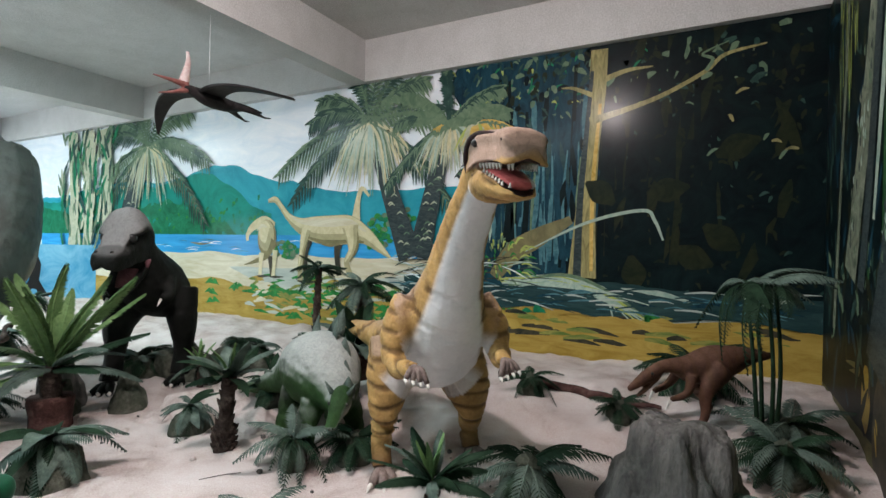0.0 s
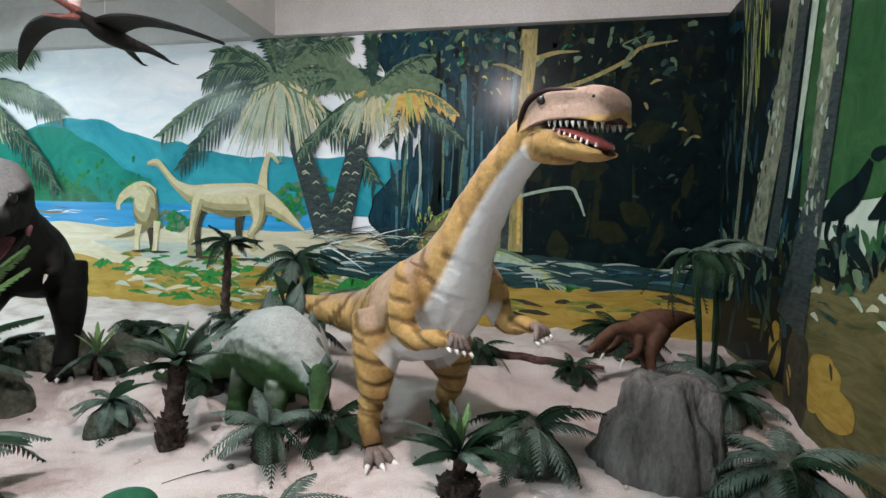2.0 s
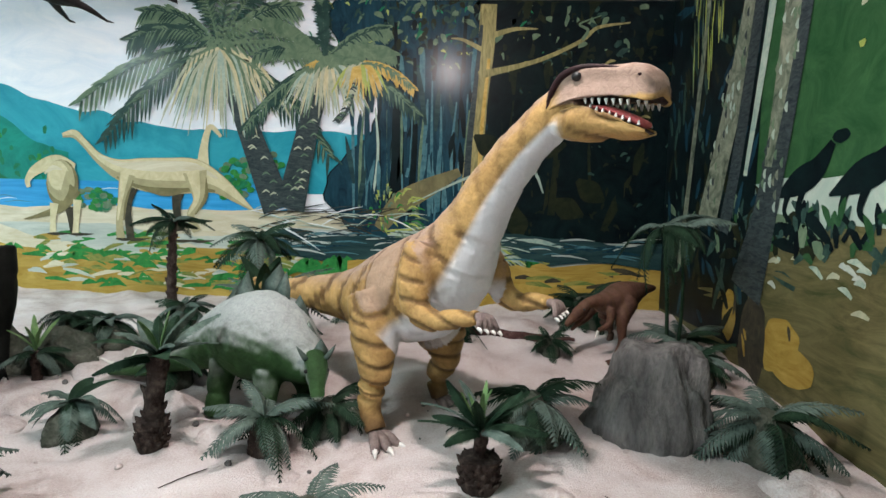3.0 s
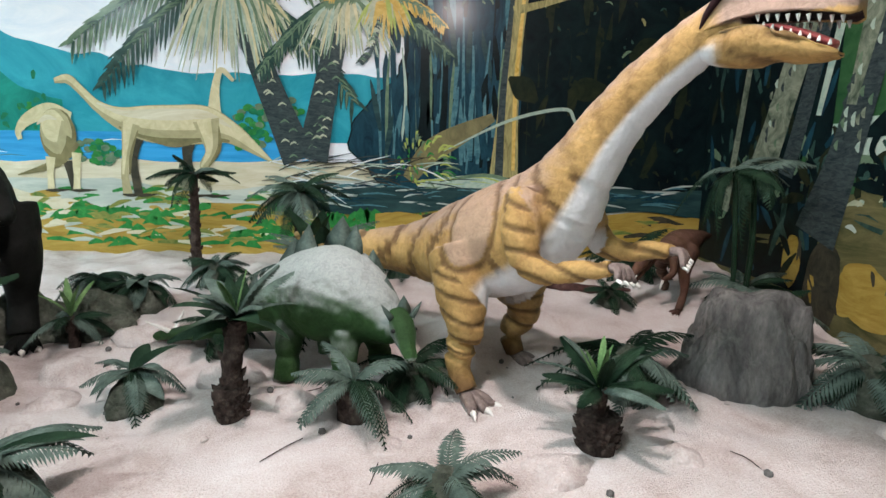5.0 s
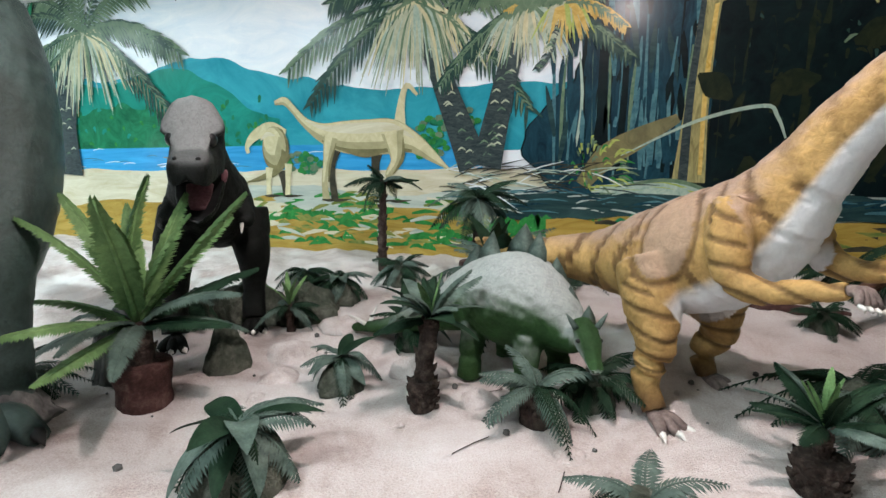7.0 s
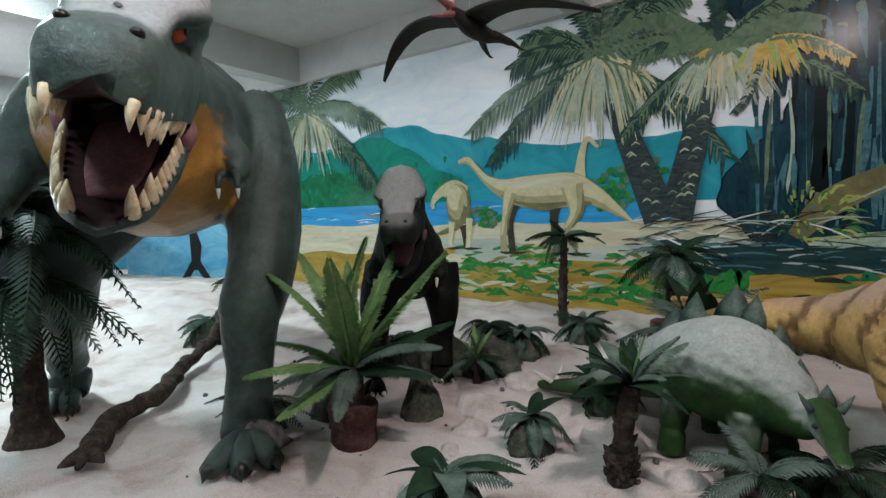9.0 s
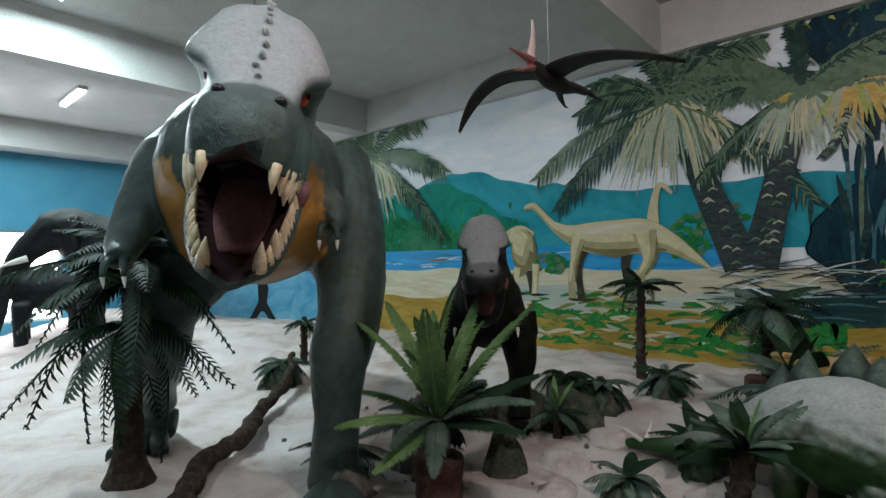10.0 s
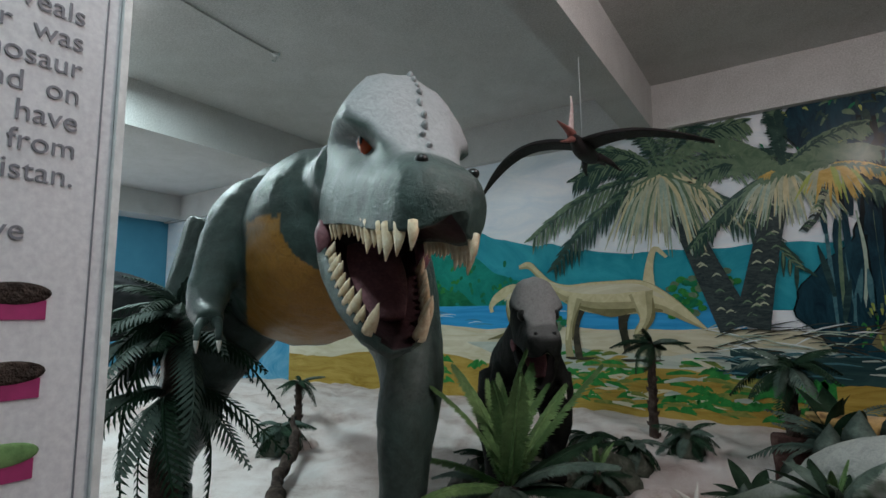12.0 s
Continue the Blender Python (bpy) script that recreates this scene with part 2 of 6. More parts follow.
# ---- the room ----
XE, XW, YN, YS, BEAM, CEIL = 1.33, -16.5, 6.0, -5.0, 4.0, 4.62
solid("wall_north", "white plastered wall that carries the long mural", "wall", M["plaster"], [(XW - 0.2, XE + 0.2, YN + 0.03, YN + 0.25, -0.6, CEIL)])
solid("wall_east", "plastered end wall under a painted forest", "wall", M["plaster"], [(XE + 0.03, XE + 0.25, 1.2, YN + 0.03, -0.6, CEIL), (3.5, 3.7, YS, 1.2, -0.6, CEIL), (XE + 0.25, 3.7, 1.2, 1.4, -0.6, CEIL)])
# Out of view; its dark grey is there to throw back less light.
solid("wall_south", "unseen wall behind the walkway, dark grey to cut bounced light", "wall", M["dim"], [(XW - 0.2, 3.7, YS - 0.2, YS, -0.6, CEIL)])
solid("wall_west", "teal painted wall with a broad bright window", "wall", M["teal"],
      [(XW - 0.2, XW, YS, YN, 2.35, 4.03), (XW - 0.2, XW, YS, YN, -0.6, 0.35), (XW - 0.2, XW, 2.6, YN, 0.35, 2.35), (XW - 0.2, XW, YS, -3.0, 0.35, 2.35)])
solid("ceiling", "white painted concrete ceiling slab", "ceiling", M["plaster"], [(XW - 0.2, 3.7, YS - 0.2, YN + 0.25, CEIL, CEIL + 0.2)])
for x, w in ((-4.47, 0.34), (-9.95, 0.4)):
    solid("ceiling_beam", "white painted concrete cross beam", "beam", M["plaster"], [(x - w / 2, x + w / 2, YS, YN - 0.12, BEAM, CEIL - 0.002)])
solid("wall_beam", "white painted beam along the wall above the mural", "beam", M["plaster"], [(XW, XE + 0.03, YN - 0.118, YN + 0.03, BEAM, CEIL - 0.002)])
solid("floor", "grey terrazzo walkway floor beside the display", "floor", M["floor"], [(XW - 0.2, 3.7, YS, 0.05, -0.16, -0.06), (XW, 3.7, 0.05, YN + 0.03, -0.6, -0.5)])

solid("wall_beam_west", "white painted beam above the teal wall", "beam", M["plaster"], [(XW - 0.2, XW + 0.75, YS, YN - 0.12, 4.03, CEIL - 0.002)])
wz = thing("window_1", "broad bright window with white daylight", "window", pose(XW - 0.1, -0.2, 1.35), kind="structure")
bm = bmesh.new()
box(bm, -0.06, -0.05, -2.8, 2.8, -1.0, 1.0)
part("pane", bm, M["window"], wz, smooth=False)
bm = bmesh.new()
for y in (-2.77, -0.93, 0.93, 2.77):
    box(bm, -0.03, 0.05, y - 0.03, y + 0.03, -1.0, 1.0)
for z in (-0.97, 0.2, 0.97):
    box(bm, -0.028, 0.048, -2.8, 2.8, z - 0.03, z + 0.03)
part("window_frame", bm, M["steel"], wz, smooth=False)

# Battens for all LAMPS, the two added fill lamps included.
for x, y, power, colour in LAMPS:
    fx = thing("ceiling_and_fill_light", "lit white fluorescent ceiling batten, two of the six added as fill", "ceiling light", pose(x, y, CEIL), "ceiling lights")
    bm = bmesh.new()
    box(bm, -0.62, 0.62, -0.07, 0.07, -0.06, -0.002)
    part("housing", bm, M["steel"], fx, smooth=False)
    bm = bmesh.new()
    for dy in (-0.035, 0.035):
        tube(bm, [(-0.6, dy, -0.085, 0.018), (0, dy, -0.085, 0.018), (0.6, dy, -0.085, 0.018)], 10, 2)
    part("tube", bm, M["tube"], fx)
    if colour is PINK:
        bulb(x, y, CEIL - 0.22, power, colour, 0.12)
    else:
        lamp(x, y, CEIL - 0.13, power, colour, 1.2, 0.14)


# a painted conduit on the ceiling that ends in a hook
bm = bmesh.new()
tube(bm, [(-7.55, 0.6, CEIL - 0.012, 0.011), (-7.6, 1.1, CEIL - 0.012, 0.011), (-7.68, 1.8, CEIL - 0.012, 0.011), (-7.73, 2.45, CEIL - 0.012, 0.011)], 8, 4)
c = thing("ceiling_conduit", "thin grey conduit with a hook under the ceiling", "conduit", pose(0, 0, 0))
part("pipe", bm, M["plaster"], c)
bm = bmesh.new()
tube(bm, [(-7.73, 2.45, CEIL - 0.004, 0.05), (-7.73, 2.45, CEIL - 0.03, 0.035)], 14, 2)
part("rose", bm, M["steel"], c)
bm = bmesh.new()
tube(bm, [(-7.73, 2.45, CEIL - 0.02, 0.009), (-7.73, 2.45, CEIL - 0.07, 0.009), (-7.76, 2.45, CEIL - 0.10, 0.009), (-7.79, 2.45, CEIL - 0.07, 0.008)], 8, 3)
part("hook", bm, M["steel"], c)


# ---- the sand ----
def lie(x, y):
    u = min(1, max(0, (y - 2.2) / 3.3))
    z = -0.04 + 0.30 * u * u * (3 - 2 * u)
    u = min(1, max(0, (-7.5 - x) / 3.0))
    z += 0.45 * u * u * (3 - 2 * u) * math.exp(-((y - 3.2) / 1.6) ** 2)
    return z


def sand_z(x, y):
    p = Vector((x, y, 0))
    return lie(x, y) + 0.04 * noise.noise(p * 1.3) + (0.02 + 0.03 * min(1, max(0, (y - 2.2) / 0.8))) * noise.noise(p * 3.7) + 0.012 * noise.noise(p * 9) + 0.005 * noise.noise(p * 23)


bm = bmesh.new()
nx, ny = 330, 115
rows = [[bm.verts.new((XW + 0.02 + (XE - XW) * i / nx, 0.0 + (YN - 0.0) * j / ny, 0)) for i in range(nx + 1)] for j in range(ny + 1)]
for r in rows:
    for v in r:
        edge = min(1, v.co.y / 0.25)
        v.co.z = sand_z(v.co.x, v.co.y) * edge - 0.1 * (1 - edge)
for j in range(ny):
    for i in range(nx):
        bm.faces.new((rows[j][i], rows[j][i + 1], rows[j + 1][i + 1], rows[j + 1][i]))
tagged(new("ground", mesh_of("ground", bm, M["sand"])), "pale uneven sand with soft hollows and crumbs", "sand", "", "structure")


# ---- the mural ----
P = {
    "sky": paint("sky_paint", (0.70, 0.78, 0.86), (0.88, 0.90, 0.93), 1.2, (1, 1, 2.5)),
    "hill_far": paint("blue_hill_paint", (0.012, 0.23, 0.30), (0.04, 0.36, 0.44), 1.3),
    "hill_mid": paint("teal_hill_paint", (0.006, 0.16, 0.12), (0.015, 0.28, 0.22), 1.6),
    "hill_near": paint("green_hill_paint", (0.006, 0.10, 0.045), (0.02, 0.21, 0.10), 3.5),
    "lake": paint("lake_paint", (0.02, 0.24, 0.52), (0.05, 0.36, 0.68), 2.0, (0.4, 1, 5)),
    "beach": paint("beach_paint", (0.48, 0.43, 0.28), (0.66, 0.63, 0.50), 2.0, (0.5, 1, 3)),
    "path": paint("grey_shore_paint", (0.30, 0.36, 0.33), (0.52, 0.56, 0.50), 2.0, (0.4, 1, 3)),
    "ochre": paint("ochre_ground_paint", (0.26, 0.165, 0.025), (0.46, 0.33, 0.085), 2.5, (0.5, 1, 2.5)),
    "meadow": paint("meadow_paint", (0.06, 0.14, 0.03), (0.30, 0.28, 0.08), 5, (0.6, 1, 2)),
    "forest": paint("dark_forest_paint", (0.002, 0.004, 0.006), (0.005, 0.014, 0.015), 2.5),
    "forest_blue": paint("blue_forest_paint", (0.004, 0.016, 0.028), (0.014, 0.06, 0.085), 3.5, (2, 1, 0.6)),
    "water": paint("dark_pool_paint", (0.008, 0.026, 0.03), (0.03, 0.07, 0.07), 2.5, (0.4, 1, 3)),
    "frond": paint("dark_frond_paint", (0.012, 0.035, 0.03), (0.04, 0.085, 0.07), 7),
    "frond_mid": paint("green_frond_paint", (0.07, 0.13, 0.08), (0.17, 0.24, 0.15), 7),
    "frond_pale": paint("pale_frond_paint", (0.30, 0.34, 0.24), (0.50, 0.50, 0.36), 8),
    "gold": paint("gold_frond_paint", (0.42, 0.26, 0.04), (0.68, 0.48, 0.16), 8),
    "green": paint("bright_leaf_paint", (0.015, 0.13, 0.03), (0.04, 0.26, 0.06), 6),
    "lime": paint("lime_leaf_paint", (0.25, 0.33, 0.06), (0.45, 0.50, 0.15), 8),
    "bark_dark": paint("dark_trunk_paint", (0.012, 0.022, 0.026), (0.06, 0.08, 0.08), 9, (1, 1, 3)),
    "bark_pale": paint("pale_trunk_paint", (0.15, 0.14, 0.06), (0.42, 0.37, 0.16), 6, (3, 1, 0.6)),
    "bark_moss": paint("mossy_trunk_paint", (0.05, 0.075, 0.05), (0.27, 0.30, 0.22), 6, (2, 1, 1)),
    "cream": paint("cream_hide_paint", (0.47, 0.42, 0.24), (0.64, 0.59, 0.38), 5),
    "cream_mid": paint("shaded_hide_paint", (0.30, 0.27, 0.15), (0.42, 0.38, 0.22), 5),
    "cream_dim": paint("olive_hide_paint", (0.13, 0.12, 0.06), (0.24, 0.21, 0.10), 4),
    "umber": paint("umber_paint", (0.02, 0.025, 0.02), (0.07, 0.06, 0.04), 6),
    "root": paint("pale_root_paint", (0.22, 0.33, 0.28), (0.46, 0.54, 0.44), 9),
    "vine": paint("blue_vine_paint", (0.02, 0.09, 0.12), (0.10, 0.22, 0.24), 8),
    "olive": paint("olive_leaf_paint", (0.007, 0.014, 0.009), (0.024, 0.027, 0.013), 5),
    "east_green": paint("green_haze_paint", (0.014, 0.06, 0.022), (0.04, 0.115, 0.045), 3.0),
    "east_mist": paint("pale_mist_paint", (0.33, 0.45, 0.38), (0.50, 0.58, 0.50), 2.0),
    "east_ground": paint("dim_ground_paint", (0.05, 0.06, 0.022), (0.17, 0.15, 0.07), 2.5, (1, 0.6, 2.5)),
    "white": paint("white_fleck_paint", (0.62, 0.68, 0.68), (0.80, 0.84, 0.84), 6),
}
rng = random.Random(5)


class Flat:
    """Flat shapes painted on a wall: u along it, v up, laid one over another."""

    def __init__(self, depth, east=False):
        self.depth, self.east = depth, east
        self.v, self.f, self.m, self.mats, self.n = [], [], [], [], 0

    def poly(self, loops, mat):
        k = self.depth + 0.000025 * (self.n % 150)
        self.n += 1
        if mat not in self.mats:
            self.mats.append(mat)
        for loop in loops:
            area = sum(p[0] * q[1] - q[0] * p[1] for p, q in zip(loop, [*loop[1:], loop[0]]))
            if (area < 0) != self.east:
                loop = loop[::-1]
            i = len(self.v)
            for u, v in loop:
                v = min(v + 0.1, BEAM - 0.006)
                u = min(max(u, XW + 0.01), XE - 0.005) if not self.east else min(max(u, 1.21), YN - 0.012)
                self.v.append((XE - k, u, v) if self.east else (u, YN - k, v))
            self.f.append(tuple(range(i, i + len(loop))))
            self.m.append(self.mats.index(mat))

    def stroke(self, pts, w, mat, sub=5):
        """A brush stroke of changing width through points (u, v)."""
        w = w if isinstance(w, (list, tuple)) else [w] * len(pts)
        r = spline([(*p, q) for p, q in zip(pts, w)], sub)
        L, R = [], []
        for i, (u, v, q) in enumerate(r):
            a, b = r[max(0, i - 1)], r[min(len(r) - 1, i + 1)]
            d = math.hypot(b[0] - a[0], b[1] - a[1]) or 1
            nu, nv = -(b[1] - a[1]) / d, (b[0] - a[0]) / d
            L.append((u + nu * q, v + nv * q))
            R.append((u - nu * q, v - nv * q))
        self.poly([(L[i], R[i], R[i + 1], L[i + 1]) for i in range(len(r) - 1)], mat)

    def blob(self, u, v, ru, rv, mat, n=18, rough=0.2):
        ph = rng.random() * 50
        self.poly([[(u + ru * c * k, v + rv * s * k) for c, s, k in
                    ((math.cos(a), math.sin(a), 1 + rough * noise.noise((c2 * 2 + ph, s2 * 2, 0))) for a, c2, s2 in
                     ((i * math.tau / n, math.cos(i * math.tau / n), math.sin(i * math.tau / n)) for i in range(n)))]], mat)

    def band(self, u0, u1, top, bottom, mat, n=60, jag=0.0, freq=2.0):
        """A strip whose upper and lower edges follow two rules of u."""
        q = []
        for i in range(n + 1):
            u = u0 + (u1 - u0) * i / n
            q.append((u, bottom(u), top(u) + jag * noise.noise((u * freq, self.depth * 900, 0)) + 0.4 * jag * noise.noise((u * freq * 4, 3, 0))))
        self.poly([((a[0], a[1]), (b[0], b[1]), (b[0], b[2]), (a[0], a[2])) for a, b in zip(q, q[1:])], mat)

    def dabs(self, u0, u1, v0, v1, n, length, width, angle, mats, spread=0.5):
        for _ in range(n):
            u, v, a = rng.uniform(u0, u1), rng.uniform(v0, v1), angle + rng.gauss(0, spread)
            l = length * rng.uniform(0.5, 1.3)
            self.stroke([(u, v), (u + l / 2 * math.cos(a), v + l / 2 * math.sin(a) + 0.02), (u + l * math.cos(a), v + l * math.sin(a))], [width * 0.5, width, width * 0.2], rng.choice(mats), 2)

    def feather(self, u, v, angle, length, droop, mat, w=0.10, n=24, hang=0.45, light=None):
        """A palm frond: a bending rib with dense hanging leaflets, the upper ones in a lighter paint."""
        pts = []
        for i in range(6):
            t = i / 5
            pts.append((u + length * t * math.cos(angle), v + length * t * math.sin(angle) - droop * t * t))
        r = spline(pts, 4)
        for mt, first in ((mat, True), (light or mat, False)):
            for i in range(1, n + 1):
                t = i / n * (len(r) - 1.01)
                a, b = r[int(t)], r[int(t) + 1]
                x, y = a + (b - a) * (t % 1)
                d = math.atan2(b[1] - a[1], b[0] - a[0])
                l = w * (0.45 + math.sin(i / n * 2.7)) * rng.uniform(0.75, 1.3) * (1 if first else 0.62)
                for s in (-1, 1):
                    if not first and rng.random() < 0.35:
                        continue
                    e = d + s * 0.7
                    tip = (x + l * math.cos(e), y + l * math.sin(e) - hang * l)
                    self.stroke([(x, y), ((x + tip[0]) / 2, (y + tip[1]) / 2 + 0.015), tip], [0.016, 0.024, 0.004] if first else [0.006, 0.012, 0.003], mt, 2)
        self.stroke(pts, [0.014, 0.012, 0.010, 0.008, 0.006, 0.003], light or mat, 2)

    def link(self, name, parent, label):
        me = bpy.data.meshes.new(name)
        me.from_pydata(self.v, [], self.f)
        for m in self.mats:
            me.materials.append(P[m])
        me.polygons.foreach_set("material_index", self.m)
        me.validate()
        return part(name, me, None, parent, label)


def palm(name, parent, label, depth, base, mid, crown, width, size, n, mats, skirt, east=False):
    """A painted palm: ringed trunk, a fan of fronds and a skirt of hanging pale leaves."""
    fl = Flat(depth, east)
    fl.stroke([base, mid, crown], [width * 1.35, width, width * 0.8], "bark_dark")
    for i in range(34):
        t = rng.random()
        u = (1 - t) ** 2 * base[0] + 2 * t * (1 - t) * mid[0] + t * t * crown[0] + rng.uniform(-0.7, 0.7) * width
        v = (1 - t) ** 2 * base[1] + 2 * t * (1 - t) * mid[1] + t * t * crown[1]
        fl.stroke([(u - 0.05, v), (u, v + 0.035), (u + 0.05, v + 0.005)], [0.005, 0.013, 0.004], rng.choice(("frond_mid", "bark_dark", "frond_pale")), 2)
    if n > 12:
        fl.dabs(crown[0] - 0.30 * size, crown[0] + 0.25 * size, crown[1] - 0.02, crown[1] + 0.35 * size, 80, 0.25, 0.035, 1.2, ("frond", "frond", "forest", "olive"), 0.9)
    for i in range(n):
        a = math.radians(-25 + 230 * (i + rng.uniform(0.1, 0.9)) / n)
        fl.feather(crown[0], crown[1], a, size * rng.uniform(0.8, 1.08), size * (0.14 + 0.32 * abs(math.cos(a))), mats[i % len(mats)], 0.105 * size, light=mats[(i + 1) % len(mats)])
    for i in range(skirt):
        a = math.radians(rng.uniform(205, 335))
        l = size * rng.uniform(0.35, 0.75)
        e = (crown[0] + 0.85 * l * math.cos(a), crown[1] - l * (0.55 + 0.35 * abs(math.sin(a))))
        fl.stroke([crown, ((crown[0] + 1.3 * e[0]) / 2.3, (crown[1] + e[1]) / 2 + 0.12 * size), e], [0.018, 0.022, 0.004], rng.choice(("frond_pale", "frond_pale", "frond_mid", "root", "cream") if "gold" not in mats else ("gold", "gold", "frond_pale", "lime")), 3)
    fl.link(name, parent, label)


mural = thing("mural", "long painted mural of a tropical lake, palms, grazing long-necked animals and dark forest", "mural", pose(0, 0, 0), kind="structure")
fl = Flat(0.004)
fl.band(XW + 0.01, XE - 0.01, lambda u: BEAM, lambda u: -0.3, "sky", 4)
fl.link("sky", mural, "pale blue painted sky")
fl = Flat(0.008)
hump = lambda u: 2.45 + 0.40 * math.exp(-((u + 7.6) / 1.1) ** 2) + 0.25 * math.exp(-((u + 10.5) / 1.6) ** 2) - 0.16 * smoothstep(-6, -4.6, u)
fl.band(-13.9, -2.2, hump, lambda u: 1.5, "hill_far", 120, 0.07, 3)
fl.band(-13.9, -6.3, lambda u: hump(u) - 0.07 + 0.05 * math.sin(u * 2) - 0.50 * smoothstep(-8.4, -6.3, u), lambda u: 1.5, "hill_mid", 90, 0.08, 3)
fl.band(-13.9, -5.9, lambda u: 2.05 + 0.2 * math.sin(u * 1.3 + 1) - 0.5 * smoothstep(-8.2, -5.9, u), lambda u: 1.5, "hill_near", 90, 0.10, 4)
fl.dabs(-12, -6.5, 1.62, 2.2, 160, 0.10, 0.03, 0.3, ("hill_near", "hill_near", "green", "hill_mid"), 1.2)
fl.link("hills", mural, "blue and green painted hills")
fl = Flat(0.013)
fl.band(-13.9, -3.4, lambda u: 1.605, lambda u: 1.15, "lake", 4)
fl.dabs(-11, -5.6, 1.3, 1.58, 60, 0.35, 0.006, 0, ("lake", "vine", "white"), 0.04)
fl.stroke([(-8.4, 1.46), (-8.15, 1.43), (-7.9, 1.44), (-7.8, 1.49)], [0.004, 0.02, 0.01, 0.006], "cream_dim")
fl.band(-13.9, -2.6, lambda u: 1.27 + 0.02 * math.sin(u * 3), lambda u: 0.8, "beach", 60, 0.03)
fl.link("lake", mural, "bright blue painted lake with a sandy shore")
fl = Flat(0.018)
fl.band(-13.9, XE - 0.01, lambda u: 1.0 + 0.06 * math.sin(u * 1.7), lambda u: 0.45, "path", 90, 0.05)
fl.band(-13.9, -6.3, lambda u: 1.12 - 0.35 * smoothstep(-8.0, -6.2, u), lambda u: 0.3, "beach", 60, 0.05)
fl.band(-13.9, XE - 0.01, lambda u: 0.74 - 0.06 * math.cos(u * 1.1), lambda u: -0.3, "ochre", 90, 0.10, 1.5)
fl.dabs(-7.0, -2.0, 0.25, 0.92, 240, 0.35, 0.028, 0, ("meadow", "ochre", "green", "path", "beach", "meadow"), 0.15)
for i in range(46):
    u, v = rng.uniform(-7.8, -2.2), rng.uniform(0.22, 0.72)
    for k in range(7):
        a = math.radians(rng.uniform(-10, 190))
        fl.stroke([(u, v), (u + 0.09 * math.cos(a), v + 0.07 * math.sin(a) + 0.02), (u + 0.19 * math.cos(a), v + 0.06 * math.sin(a) - 0.02)], [0.012, 0.028, 0.005], "green", 2)
fl.link("shore", mural, "ochre and grey painted ground with green tufts")

# grazing animals on the shore
fl = Flat(0.0262)
fl.stroke([(-5.38, 1.7), (-5.5, 1.3), (-5.47, 0.85)], [0.11, 0.05, 0.055], "umber")
fl.stroke([(-4.75, 1.7), (-4.85, 1.35), (-4.8, 0.98)], [0.12, 0.06, 0.05], "umber")
fl.stroke([(-4.5, 1.75), (-4.47, 2.1), (-4.39, 2.32), (-4.25, 2.2)], [0.09, 0.05, 0.035, 0.02], "cream")
neck = [(-6.36, 2.18), (-6.2, 2.2), (-6.08, 2.1), (-5.88, 1.9), (-5.62, 1.76), (-5.3, 1.70), (-4.95, 1.69), (-4.6, 1.69), (-4.3, 1.60), (-4.05, 1.43), (-3.82, 1.26)]
girth = [0.03, 0.055, 0.05, 0.065, 0.13, 0.21, 0.23, 0.22, 0.13, 0.07, 0.01]
fl.stroke(neck, girth, "cream_mid")
fl.stroke(neck[4:9], [0.9 * g for g in girth[4:9]], "cream_dim")
fl.stroke([(u, v + 0.16 * g) for (u, v), g in zip(neck, girth)], [0.84 * g for g in girth], "cream_mid")
fl.stroke([(u, v + 0.34 * g) for (u, v), g in zip(neck, girth)], [0.62 * g for g in girth], "cream")
fl.stroke([(u, v + 0.52 * g) for (u, v), g in zip(neck[3:9], girth[3:9])], [0.01, 0.03, 0.06, 0.07, 0.05, 0.01], "beach")
fl.stroke([(-5.32, 1.52), (-5.0, 1.47), (-4.7, 1.50)], [0.01, 0.045, 0.01], "cream_dim")
fl.stroke([(-5.5, 1.7), (-5.58, 1.35), (-5.62, 1.1), (-5.6, 0.84)], [0.11, 0.055, 0.045, 0.06], "cream_mid")
fl.stroke([(-5.53, 1.72), (-5.60, 1.35), (-5.64, 1.1)], [0.06, 0.026, 0.012], "cream")
fl.stroke([(-4.6, 1.75), (-4.55, 1.4), (-4.66, 1.2), (-4.58, 0.98)], [0.16, 0.08, 0.05, 0.06], "cream_mid")
fl.stroke([(-4.63, 1.76), (-4.58, 1.42), (-4.69, 1.2)], [0.09, 0.04, 0.012], "cream")
fl.stroke([(-5.42, 1.62), (-5.52, 1.35), (-5.56, 1.1)], [0.006, 0.018, 0.01], "cream_dim")
fl.stroke([(-4.45, 1.68), (-4.46, 1.42), (-4.6, 1.2)], [0.006, 0.025, 0.01], "cream_dim")
fl.stroke([(-6.3, 1.25), (-6.28, 1.1), (-6.25, 0.92)], [0.06, 0.04, 0.04], "umber")
fl.stroke([(-6.2, 1.78), (-6.45, 1.84), (-6.72, 1.74), (-6.85, 1.6), (-6.84, 1.5)], [0.04, 0.09, 0.07, 0.04, 0.03], "cream")
fl.blob(-6.38, 1.55, 0.22, 0.32, "cream_dim", 20, 0.05)
fl.blob(-6.40, 1.60, 0.19, 0.27, "cream_mid", 20, 0.05)
fl.blob(-6.43, 1.66, 0.14, 0.19, "cream", 20, 0.05)
fl.stroke([(-6.2, 1.5), (-6.4, 1.25), (-6.65, 1.15), (-6.92, 1.08)], [0.09, 0.06, 0.035, 0.006], "cream_dim")
